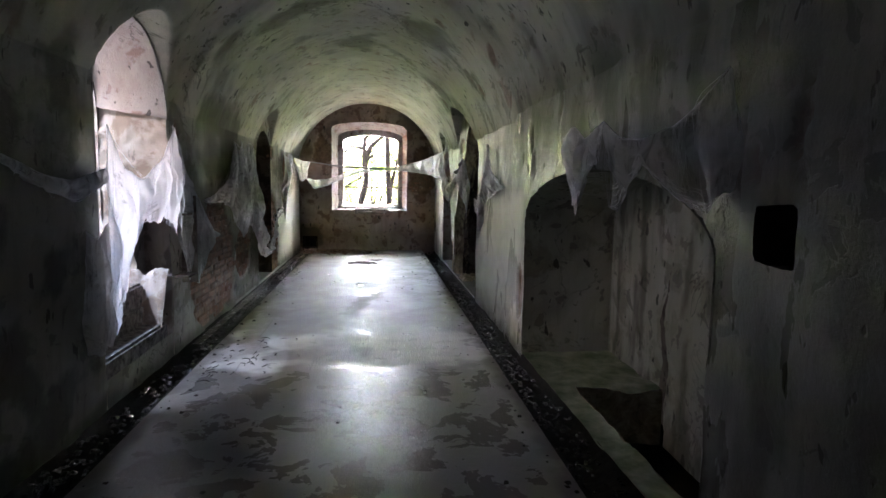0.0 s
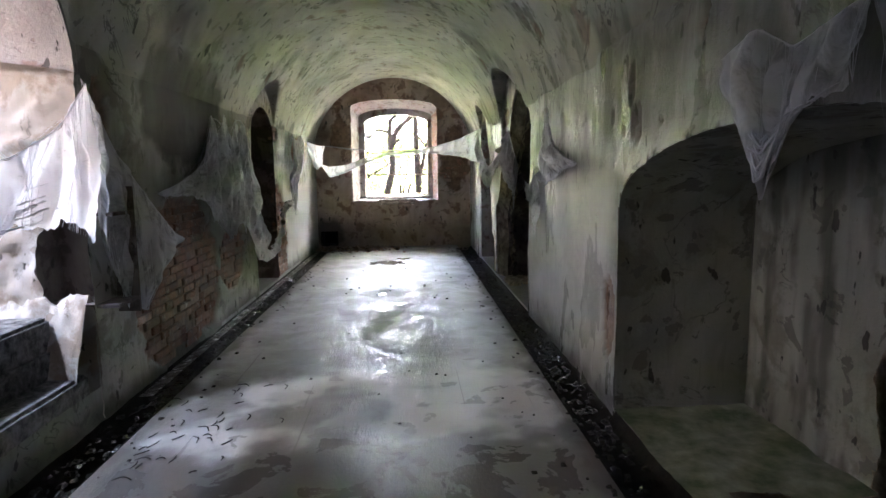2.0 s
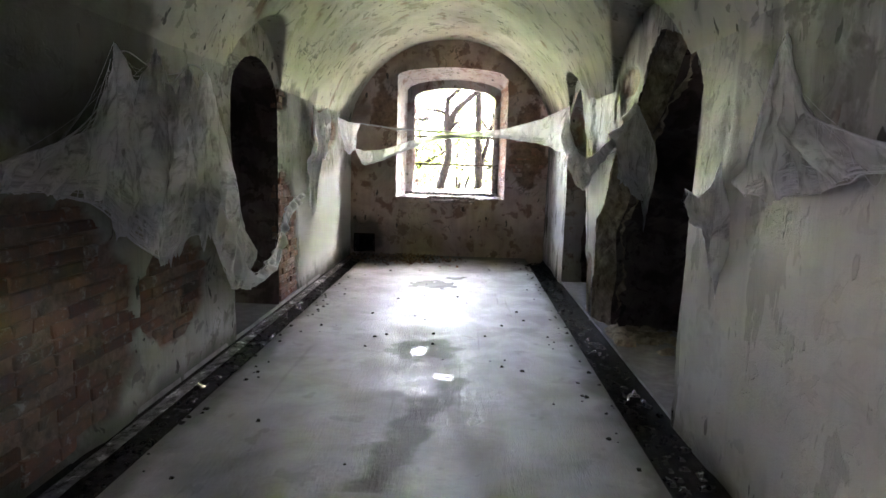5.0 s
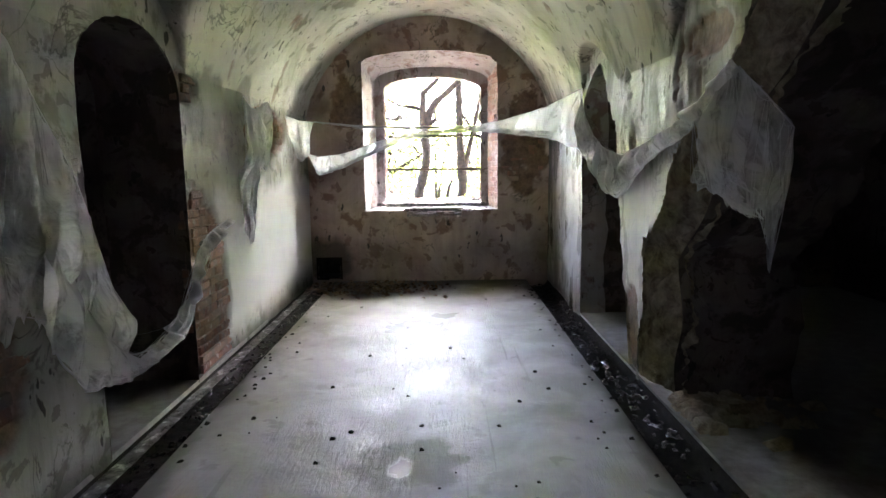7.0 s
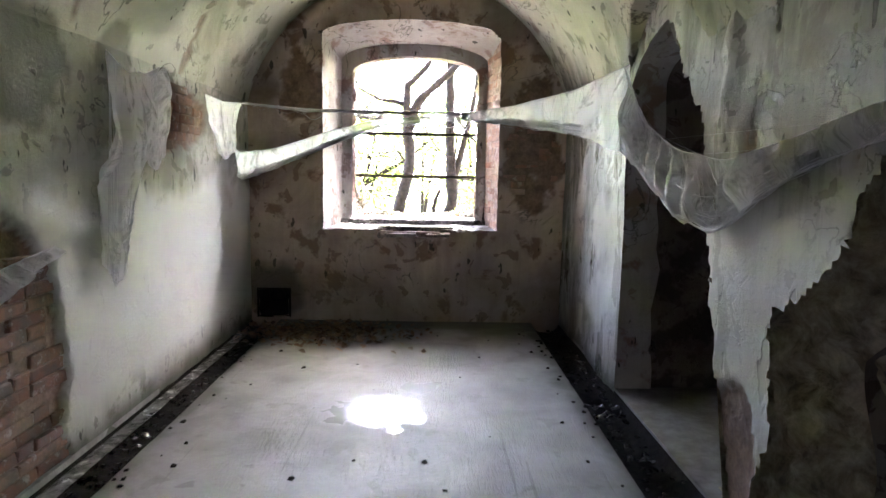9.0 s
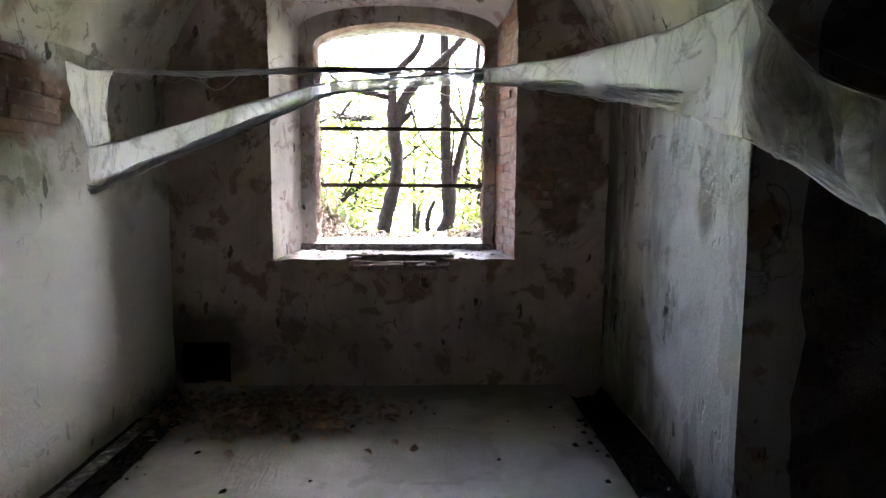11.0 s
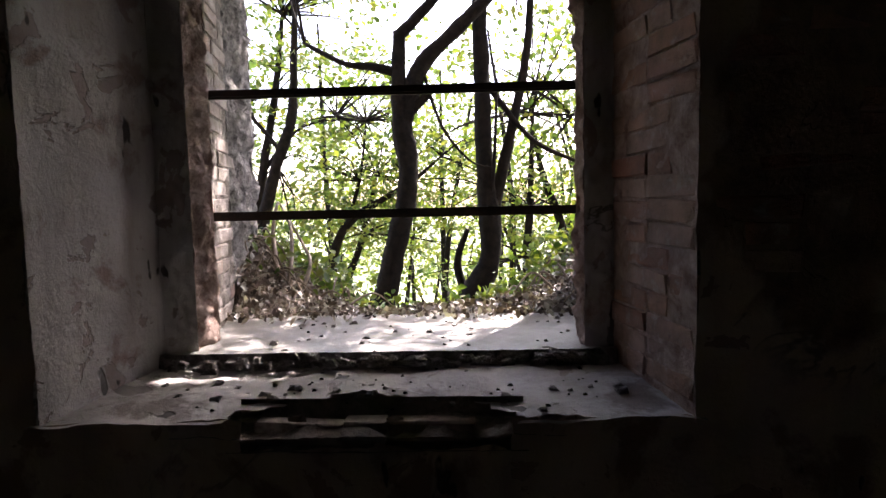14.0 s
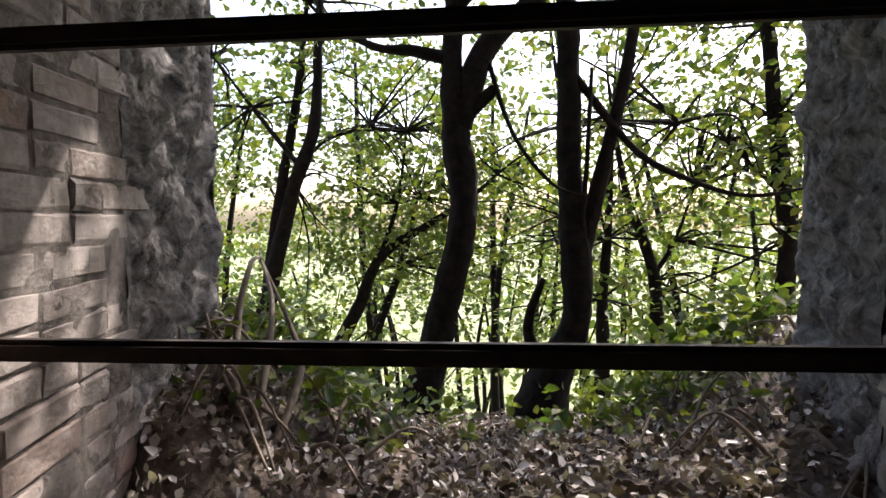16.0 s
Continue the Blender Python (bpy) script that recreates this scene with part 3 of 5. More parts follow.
for j in range(NY):
    for i in range(NA):
        a = j * (NA + 1) + i
        ceiling_faces.append((a, a + NA + 1, a + NA + 2, a + 1))
zero = [0.0] * len(ceiling_verts)
ceiling = mesh_of("ceiling", ceiling_verts, ceiling_faces, M_VAULT, attrs={"bare": ceiling_bare, "damp": ceiling_damp, "white": zero})
tagged(ceiling, "pale green-stained plaster barrel vault with side lunettes", "ceiling", kind="structure")


# ---- window wall ----
FACE = (YF, -1.10, 0.63, 0.93, 2.80, 2.95)
INNER = (14.19, -0.985, 0.54, 0.95, 2.64, 2.82)
NECK_A = (14.20, -0.875, 0.445, 1.0, 2.52, 2.70)
NECK_B = (14.37, -0.87, 0.45, 1.0, 2.52, 2.70)
OUT_A = (14.38, -0.935, 0.475, 1.0, 2.56, 2.75)
OUT_B = (15.67, -1.17, 0.79, 1.0, 2.76, 2.98)


def far_hole(x, z):
    f = arch_sdf(x, z, FACE[1], FACE[2], FACE[4], FACE[5])
    f = max(f, FACE[3] - z) + 0.4 * ragged(x, z)
    notch = max(abs(x + 0.2) - 0.36, abs(z - 0.89) - 0.045) + 0.6 * ragged(x, z)
    duct = max(abs(x + 1.60) - 0.15, abs(z - 0.17) - 0.13) + 0.4 * ragged(x, z)
    return min(f, notch, duct)


def far_bare(x, z):
    e = max(blob(x, z, 0.98, 1.75, 0.34, 0.95), blob(x, z, -1.32, 2.3, 0.28, 0.45)) + 0.5 * fbm(x, z, 3, 3.4, 6) - 0.22
    return smooth(0.05, 0.12, e)


def far_damp(x, z):
    d = 0.4 * smooth(0.8, 0.15, z + 0.3 * fbm(x, z, 5, 1.6))
    return max(d, 0.9 * smooth(0.0, 0.5, blob(x, z, -1.6, 0.3, 0.45, 0.4) + 0.2 * fbm(x, z, 2, 4)), 0.5 * smooth(0.1, 0.5, fbm(x, z, 40, 1.5)) * smooth(1.8, 2.4, z))


wall_far = grid_wall("wall_far", lambda x, z, d: (x, YF - d, z), XL - 0.02, XR + 0.02, -0.12, 3.45, 0.026, M_FAR, far_hole,
                     lambda x, z: -0.022 * far_bare(x, z) + 0.012 * fbm(x, z, 50, 1.5), {"bare": far_bare, "damp": far_damp, "white": lambda x, z: 0.0})
tagged(wall_far, "brown sooty plaster end wall around the window", "wall", kind="structure")
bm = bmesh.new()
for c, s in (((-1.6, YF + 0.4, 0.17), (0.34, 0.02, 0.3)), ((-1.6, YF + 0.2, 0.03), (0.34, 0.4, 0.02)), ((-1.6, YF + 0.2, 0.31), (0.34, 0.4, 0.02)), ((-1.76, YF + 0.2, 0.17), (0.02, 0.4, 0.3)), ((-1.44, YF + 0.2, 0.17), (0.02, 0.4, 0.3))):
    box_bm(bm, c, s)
# near-black lining: the dark inside the duct is put into its colour
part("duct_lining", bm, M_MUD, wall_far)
outer_face = grid_wall("outer_face", lambda x, z, d: (x, 15.67 + d, z), -7, 7, -2.0, 6.0, 0.12, M_STONE,
                       lambda x, z: max(arch_sdf(x, z, OUT_B[1], OUT_B[2], OUT_B[4], OUT_B[5]), 0.5 - z), lambda x, z: 0.05 * fbm(x, z, 0, 2), parent=wall_far)

window_1 = tagged(new("window_1"), "unglazed splayed window opening with two iron bars", "window", kind="structure")


def side_of(pro, left):
    y, a, b, z0, zs, za = pro
    return (a if left else b), y, z0, zs


def reveal(name, pa, pb, left, mat, rough, res=0.04, low=0.0, grain=5.0):
    xa, ya, za0, zas = side_of(pa, left)
    xb, yb, zb0, zbs = side_of(pb, left)
    c = [(xa, ya, za0 - low), (xb, yb, zb0 - low), (xb, yb, zbs), (xa, ya, zas)]
    if not left:
        c = [c[1], c[0], c[3], c[2]]
    return patch(name, *c, res, mat, rough, window_1, grain)


def head_ring(pro, n=20):
    y, a, b, z0, zs, za = pro
    return [((a + b) / 2 - (b - a) / 2 * math.cos(math.pi * i / n), y, zs + (za - zs) * math.sin(math.pi * i / n)) for i in range(n + 1)]


reveal("reveal", FACE, INNER, True, M_REVEAL, 0.012, 0.03, 0.02)
reveal("reveal", FACE, INNER, False, M_BAREBRICK, 0.008, 0.03, 0.02)
for a, b in ((INNER, NECK_A), (NECK_A, NECK_B), (NECK_B, OUT_A)):
    for left in (True, False):
        reveal("rebate", a, b, left, M_REVEAL if a is INNER else M_BAREBRICK, 0.04 if a is NECK_A else 0.02, 0.013, 0.08, 9.0)
OUT_M = tuple(a + (b - a) * 0.45 for a, b in zip(OUT_A, OUT_B))
for left in (True, False):
    reveal("outer_reveal", OUT_A, OUT_M, left, M_MORTAR if left else M_STONE, 0.008 if left else 0.02, 0.018, 0.9)
    reveal("outer_reveal", OUT_M, OUT_B, left, M_STONE, 0.05, 0.014, 0.9, 6.0)
for a, b, mt in ((FACE, INNER, M_REVEAL), (INNER, NECK_A, M_REVEAL), (NECK_A, NECK_B, M_BAREBRICK), (NECK_B, OUT_A, M_BAREBRICK), (OUT_A, OUT_B, M_STONE)):
    sweep("window_head", head_ring(a), head_ring(b), 10, mt, 0.012, window_1, 6)
# sill: inner slope, a low step, the outer slab, and the broken brick bed at its lip
grid_wall("window_sill", lambda x, y, d: (x, y, 0.928 + 0.06 * (y - YF) + d), -1.13, 0.66, YF - 0.012, 14.16, 0.022, M_SILL,
          lambda x, y: max(abs(x + 0.2) - 0.38, (y - YF) - 0.17 + 0.9 * (x + 0.2) ** 2) + 1.6 * ragged(x, y), lambda x, y: 0.012 * fbm(x, y, 3, 5.0), parent=window_1)
patch("sill_underlayer", (-0.75, YF - 0.004, 0.885), (0.3, YF - 0.004, 0.885), (0.3, YF + 0.3, 0.9), (-0.75, YF + 0.3, 0.9), 0.02, M_MORTAR, 0.03, window_1, 9.0)
patch("sill_step", (-1.0, 14.15, 0.94), (0.56, 14.15, 0.94), (0.56, 14.165, 1.0), (-1.0, 14.165, 1.0), 0.02, M_STONE, 0.03, window_1, 9.0)
patch("sill_slab", (-1.0, 14.165, 1.0), (0.56, 14.165, 1.0), (0.70, 14.9, 0.985), (-1.09, 14.9, 0.985), 0.035, M_CURB, 0.010, window_1, 4.0)
patch("sill_bed", (-0.6, YF + 0.12, 0.83), (0.2, YF + 0.12, 0.83), (0.2, YF + 0.12, 0.95), (-0.6, YF + 0.12, 0.95), 0.03, M_MORTAR, 0.03, window_1, 8.0)
patch("sill_bed", (-0.6, YF - 0.005, 0.845), (0.2, YF - 0.005, 0.845), (0.2, YF + 0.13, 0.85), (-0.6, YF + 0.13, 0.85), 0.03, M_MORTAR, 0.02, window_1, 8.0)
for z in (1.922, 1.457):
    bm = bmesh.new()
    box_bm(bm, (-0.22, 14.5, z), (1.56, 0.03, 0.034), 0.008)
    part("window_bar", bm, M_IRON, window_1, "rusted horizontal iron bar")

# ---- side opening: stair shaft with steps, rubble and a low niche ----
shaft = tagged(new("stair_shaft"), "daylit stair shaft with rubble-stone side wall", "shaft", kind="structure")


def shaft_hole(x, z):
    return max(abs(x + 1.94) - 0.19, -(z - 0.70), (math.hypot((x + 1.94) / 0.19, (z - 1.05) / 0.17) - 1) * 0.17 if z > 1.05 else -1) + 0.4 * ragged(x, z)


grid_wall("side_wall", lambda x, z, d: (x, 5.22 - d, z), -3.6, XL, 0.0, 3.6, 0.028, M_SHAFT, shaft_hole,
          lambda x, z: (0.05 * abs(fbm(x, z, 60, 5.0, 5)) * smooth(2.1, 1.85, z)) - 0.02 * smooth(1.9, 2.1, z), parent=shaft)
patch("side_wall", (-3.6, 3.88, 0.0), (-3.6, 3.88, 3.6), (-2.3, 3.88, 3.6), (-2.3, 3.88, 0.0), 0.1, M_SHAFT, 0.03, shaft)
patch("end_wall", (-3.6, 3.85, 0.0), (-3.6, 5.25, 0.0), (-3.6, 5.25, 3.6), (-3.6, 3.85, 3.6), 0.1, M_SHAFT, 0.03, shaft)
patch("near_jamb", (XL, 3.9, 0.0), (-2.4, 3.9, 0.0), (-2.4, 3.9, 2.1), (XL, 3.9, 2.1), 0.06, M_SHAFT, 0.02, shaft)
ring = [(y, z) for y, z in arch(3.9, 5.2, 2.05, 2.72, 24) if z > 2.0]
sweep("shaft_vault", [(XL, y, z) for y, z in ring], [(-2.5, y, z + 0.1) for y, z in ring], 16, M_REVEAL, 0.01, shaft, 4)
bm = bmesh.new()
box_bm(bm, (-1.94, 5.5, 1.0), (0.5, 0.02, 0.8))
box_bm(bm, (-2.16, 5.37, 1.0), (0.02, 0.28, 0.8))
box_bm(bm, (-1.94, 5.37, 1.24), (0.5, 0.28, 0.02))
box_bm(bm, (-1.94, 5.37, 0.69), (0.5, 0.28, 0.02))
part("niche_lining", bm, M_ROOM, shaft)
for k in range(3):
    bm = bmesh.new()
    box_bm(bm, (-1.835 - 0.17 * k - 0.2, 4.46, 0.16 + 0.17 * k), (0.4 + 0.3 * (k == 2), 1.3, 0.32), 0.02)
    part("step", bm, M_STONE, shaft, "worn stone step")
rv, rf = [], []
for j in range(31):
    for i in range(41):
        x, y = -2.45 + 0.61 * i / 40, 4.86 + 0.38 * j / 30
        z = 0.10 + 0.62 * smooth(4.86, 5.18, y) + 0.08 * fbm(x, y, 2, 9.0, 5)
        rv.append((x, y, z))
for j in range(30):
    for i in range(40):
        a = j * 41 + i
        rf.append((a, a + 1, a + 42, a + 41))
tagged(mesh_of("rubble_heap", rv, rf, M_SHAFT, attrs=None), "heap of pale stone rubble below the niche", "rubble", kind="stuff")

# ---- closing shell: side rooms, roof, rear wall ----
shell = tagged(new("wall_outer"), "plain masonry closing the dark side rooms", "wall", kind="structure")


def slab(name, lo, hi, mat, parent):
    bm = bmesh.new()
    box_bm(bm, [(a + b) / 2 for a, b in zip(lo, hi)], [b - a for a, b in zip(lo, hi)])
    return part(name, bm, mat, parent)


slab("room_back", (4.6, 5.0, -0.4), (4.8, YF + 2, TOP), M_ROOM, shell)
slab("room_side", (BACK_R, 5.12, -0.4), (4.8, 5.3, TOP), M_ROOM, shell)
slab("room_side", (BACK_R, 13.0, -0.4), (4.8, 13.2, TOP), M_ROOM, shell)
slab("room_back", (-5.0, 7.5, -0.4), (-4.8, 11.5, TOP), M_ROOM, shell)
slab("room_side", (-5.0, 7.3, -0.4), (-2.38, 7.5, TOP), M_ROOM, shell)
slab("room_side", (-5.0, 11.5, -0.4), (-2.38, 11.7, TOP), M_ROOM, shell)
slab("room_floor", (XR + 0.005, 5.08, -0.4), (4.8, 13.2, 0.005), M_CURB, shell)
slab("room_floor", (-5.0, 7.3, -0.4), (XL - 0.005, 11.7, 0.02), M_CURB, shell)
slab("bay_closing", (BACK_R + 0.3, Y0, -0.6), (BACK_R + 0.5, 5.2, TOP), M_ROOM, shell)
slab("rear_wall", (-2.6, Y0 - 0.3, -0.5), (2.7, Y0, TOP), M_WALL, shell)
slab("roof", (-2.45, Y0 - 0.3, TOP - 0.05), (5.0, 15.6, TOP + 0.3), M_STONE, shell)
slab("roof", (-2.95, 3.7, 2.95), (-2.3, 5.4, TOP + 0.3), M_STONE, shell)
slab("roof", (-5.2, 7.2, TOP - 0.05), (-2.45, 15.6, TOP + 0.3), M_STONE, shell)
slab("thick_wall", (-7.0, YF + 0.1, -1.0), (-1.95, 15.6, TOP), M_STONE, shell)
slab("thick_wall", (1.5, YF + 0.1, -1.0), (7.0, 15.6, TOP), M_STONE, shell)

# ---- floor, gutters ----
SL, SR = -1.535, 1.005
POOLS = [(-0.36, 11.40, 0.34, 0.26), (-0.12, 11.85, 0.16, 0.12), (-0.30, 8.80, 0.07, 0.10), (0.10, 7.55, 0.05, 0.06), (-0.10, 8.25, 0.06, 0.05)]


def floor_pool(x, y):
    v = max(1 - math.hypot((x - a) / w, (y - b) / h) for a, b, w, h in POOLS) + 0.6 * fbm(x, y, 1, 7.0, 6)
    return smooth(0.05, 0.12, v)


def floor_wet(x, y):
    near = smooth(4.85, 4.65, y + 0.25 * fbm(x, y, 2, 2.2, 4))
    mid = 0.15 * smooth(0.0, 0.35, max(1 - math.hypot((x + 0.25) / 0.55, (y - 9.6) / 1.6), 1 - math.hypot((x + 0.2) / 0.5, (y - 6.9) / 0.9)) + 0.3 * fbm(x, y, 3, 3.0, 4))
    spots = smooth(0.58, 0.66, fbm(x, y, 14, 3.5, 3)) * smooth(4.3, 4.8, y) * smooth(7.0, 6.0, y)
    return max(near, mid, 0.8 * spots)


# blotchy pale band where the side opening's light on the floor is painted
def floor_light_band(x, y):
    e = smooth(4.7, 4.9, y + 0.25 * fbm(x, y, 2, 2.2, 4)) * smooth(6.2, 5.7, y + 0.3 * fbm(x, y, 22, 1.5))
    c = smooth(0.0, 0.06, 1 - math.hypot((x - 0.03) / 0.34, (y - 12.6) / 0.3) + 0.15 * fbm(x, y, 4, 5))
    return max(0.75 * e * smooth(-0.2, 0.3, fbm(x, y, 23, 1.8) + 0.25), 0.0) * (1 - c)


def floor_dirt(x, y):
    t = (y - 6.75) / 1.5
    crack = smooth(0.15, 0.06, abs(x + 0.42 - 0.42 * t + 0.10 * fbm(x, y, 5, 3.0)) + 0.05 * fbm(x, y, 6, 9)) * (1 if 0 < t < 1 else 0)
    pit = smooth(0.0, 0.2, 1 - math.hypot((x + 0.28) / 0.3, (y - 8.85) / 0.28) + 0.4 * fbm(x, y, 7, 6))
    ring_p = smooth(0.05, 0.0, abs(1 - math.hypot((x - 0.03) / 0.36, (y - 12.6) / 0.32) + 0.12 * fbm(x, y, 4, 5)))
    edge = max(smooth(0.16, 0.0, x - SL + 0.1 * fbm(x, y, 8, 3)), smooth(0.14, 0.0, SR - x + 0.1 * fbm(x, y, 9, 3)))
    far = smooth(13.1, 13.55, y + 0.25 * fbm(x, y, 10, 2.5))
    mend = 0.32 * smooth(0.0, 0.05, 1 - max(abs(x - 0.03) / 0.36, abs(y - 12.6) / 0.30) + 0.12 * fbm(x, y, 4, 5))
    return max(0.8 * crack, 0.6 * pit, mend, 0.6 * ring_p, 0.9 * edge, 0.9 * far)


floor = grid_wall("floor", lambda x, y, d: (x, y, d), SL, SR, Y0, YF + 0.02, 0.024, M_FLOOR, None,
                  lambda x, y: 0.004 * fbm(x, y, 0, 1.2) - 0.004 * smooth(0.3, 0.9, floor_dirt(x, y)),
                  {"wet": floor_wet, "pale": floor_light_band, "dirt": floor_dirt, "pool": floor_pool})
tagged(floor, "wet worn concrete floor with puddles and stains", "floor", kind="structure")
slab("floor_bed", (-2.4, Y0, -0.6), (1.35, YF + 0.3, -0.13), M_MUD, floor)


def gutter(name, x0, x1, seed):
    def depth(x, y):
        u = (x - x0) / (x1 - x0)
        return -0.11 * math.sin(math.pi * min(1, max(0, u))) ** 0.6 - 0.005 + 0.03 * abs(fbm(x, y, seed, 14, 4)) * math.sin(math.pi * min(1, max(0, u)))
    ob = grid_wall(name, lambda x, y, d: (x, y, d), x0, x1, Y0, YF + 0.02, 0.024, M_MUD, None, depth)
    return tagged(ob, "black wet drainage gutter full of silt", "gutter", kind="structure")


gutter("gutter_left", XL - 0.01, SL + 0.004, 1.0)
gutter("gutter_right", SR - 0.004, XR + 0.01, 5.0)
patch("gutter_rim", (XL + 0.02, 5.6, -0.02), (XL + 0.12, 5.6, -0.012), (XL + 0.12, 13.3, -0.012), (XL + 0.02, 13.3, -0.02), 0.025, M_RIM, 0.016, floor, 6.0)
bay_floor = grid_wall("bay_floor", lambda x, y, d: (x, y, d), XR - 0.005, BACK_R, 2.06, 5.07, 0.03, M_MOSS,
                      lambda x, y: y - 4.12 + 0.16 * (x - 1.3) + 0.14 * fbm(x, y, 2, 3.5, 4) if x > 1.46 else y - 0.5, lambda x, y: 0.01 + 0.02 * fbm(x, y, 3, 3), flip=False)
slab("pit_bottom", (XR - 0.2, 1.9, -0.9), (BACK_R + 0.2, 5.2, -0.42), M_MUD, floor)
patch("pit_edge", (1.46, 2.06, -0.45), (1.46, 4.1, -0.45), (1.46, 4.1, 0.01), (1.46, 2.06, 0.01), 0.05, M_RUBBLE, 0.04, floor)
patch("pit_edge", (1.46, 4.12, -0.45), (BACK_R, 4.0, -0.45), (BACK_R, 4.0, 0.0), (1.46, 4.12, 0.0), 0.05, M_RUBBLE, 0.05, floor)


# ---- outside: slope, trees, undergrowth ----
def ground_height(x, y):
    z = 0.955 - 0.26 * max(0.0, y - 15.0) if y < 17.4 else 0.302 - 0.55 * (y - 17.4)
    if z < -9:
        z = -9 - 0.02 * (y - 34)
    fade = smooth(14.7, 15.1, y) * smooth(20, 17, y)
    z += fade * (0.42 * math.exp(-((x + 1.25) / 0.42) ** 2 - ((y - 15.75) / 0.8) ** 2) + 0.42 * math.exp(-((x - 0.95) / 0.42) ** 2 - ((y - 16.1) / 0.75) ** 2))
    z += 0.10 * fade * min(1.0, abs(x + 0.3))
    if y < 25:
        z += 0.05 * fade * fbm(x, y, 3, 3.5, 4)
    elif y < 400:
        z += 1.6 * fbm(x, y, 3, 0.05, 3)
    return z


def steps(*spans):
    out = []
    for a, b, n in spans:
        out += [a + (b - a) * i / n for i in range(n)]
    return out + [spans[-1][1]]


gx = steps((-900, -60, 8), (-60, -8, 14), (-8, -2, 20), (-2, 2, 80), (2, 8, 20), (8, 60, 14), (60, 900, 8))
gy = steps((14.72, 18, 74), (18, 26, 40), (26, 80, 30), (80, 1500, 14))
gv = [(x, y, ground_height(x, y)) for y in gy for x in gx]
gf = []
for j in range(len(gy) - 1):
    for i in range(len(gx) - 1):
        a = j * len(gx) + i
        gf.append((a, a + 1, a + len(gx) + 1, a + len(gx)))
M_GROUND, ns, ls, b = material("woodland_floor")
co = ns.new("ShaderNodeTexCoord").outputs["Object"]
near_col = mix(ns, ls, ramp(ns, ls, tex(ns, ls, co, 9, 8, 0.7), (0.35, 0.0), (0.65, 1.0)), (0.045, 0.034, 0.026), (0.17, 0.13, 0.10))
# distant ground: pale green with the sunlit canopy's brightness put into the colour
far_sunlit_col = mix(ns, ls, ramp(ns, ls, tex(ns, ls, co, 0.7, 8, 0.7), (0.35, 0.0), (0.65, 1.0)), (0.12, 0.15, 0.06), (0.30, 0.32, 0.16))
ls.new(mix(ns, ls, attr(ns, "far"), near_col, far_sunlit_col), b.inputs["Base Color"])
b.inputs["Roughness"].default_value = 0.95
bump(ns, ls, b, tex(ns, ls, co, 25, 8, 0.7), 0.9, 0.03)
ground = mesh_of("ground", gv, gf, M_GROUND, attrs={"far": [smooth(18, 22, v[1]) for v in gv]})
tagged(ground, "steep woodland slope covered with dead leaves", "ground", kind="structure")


def tube(pts, radii, sides=7, wobble=0.0, seed=0.0):
    """A tapered, gnarled limb along a smoothed line."""
    pts = [Vector(p) for p in pts]
    fine, fr = [], []
    for k in range(len(pts) - 1):
        p0, p1, p2, p3 = pts[max(k - 1, 0)], pts[k], pts[k + 1], pts[min(k + 2, len(pts) - 1)]
        for s in range(6):
            u = s / 6
            fine.append(0.5 * ((2 * p1) + (p2 - p0) * u + (2 * p0 - 5 * p1 + 4 * p2 - p3) * u * u + (3 * p1 - p0 - 3 * p2 + p3) * u ** 3))
            fr.append(radii[k] + (radii[k + 1] - radii[k]) * u)
    fine.append(pts[-1])
    fr.append(radii[-1])
    verts, faces = [], []
    for k, (p, r) in enumerate(zip(fine, fr)):
        t = (fine[min(k + 1, len(fine) - 1)] - fine[max(k - 1, 0)]).normalized()
        a = t.cross(Vector((0.31, 0.9, 0.2))).normalized()
        c = t.cross(a)
        for s in range(sides):
            an = 2 * math.pi * s / sides
            d = a * math.cos(an) + c * math.sin(an)
            rr = r * (1 + wobble * fbm(p.x * 4 + d.x + seed, p.y * 4 + d.y, p.z * 4 + d.z, 1.4))
            verts.append(p + d * rr)
    for k in range(len(fine) - 1):
        for s in range(sides):
            n = (s + 1) % sides
            faces.append((k * sides + s, k * sides + n, (k + 1) * sides + n, (k + 1) * sides + s))
    faces.append(tuple(range(len(verts) - sides, len(verts))))
    return verts, faces


def join(pieces):
    V, F = [], []
    for v, f in pieces:
        o = len(V)
        V += [tuple(p) for p in v]
        F += [tuple(i + o for i in q) for q in f]
    return V, F


def leaf(rng, p, size, up=0.5):
    """A folded, pointed leaf of six corners."""
    n = Vector((rng.gauss(0, 1), rng.gauss(0, 1), rng.gauss(0, 1) + up)).normalized()
    a = n.orthogonal().normalized()
    a = (a * math.cos(rng.uniform(0, 6.28)) + n.cross(a) * math.sin(rng.uniform(0, 6.28))).normalized()
    w = n.cross(a)
    l, h = size, size * rng.uniform(0.26, 0.42)
    q = [p - a * l * 0.5, p - a * l * 0.12 + w * h + n * 0.12 * l, p + a * l * 0.25 + w * h * 0.7 + n * 0.1 * l, p + a * l * 0.55, p + a * l * 0.25 - w * h * 0.7 + n * 0.1 * l, p - a * l * 0.12 - w * h + n * 0.12 * l]
    return q, [(0, 1, 2, 3), (0, 3, 4, 5)]


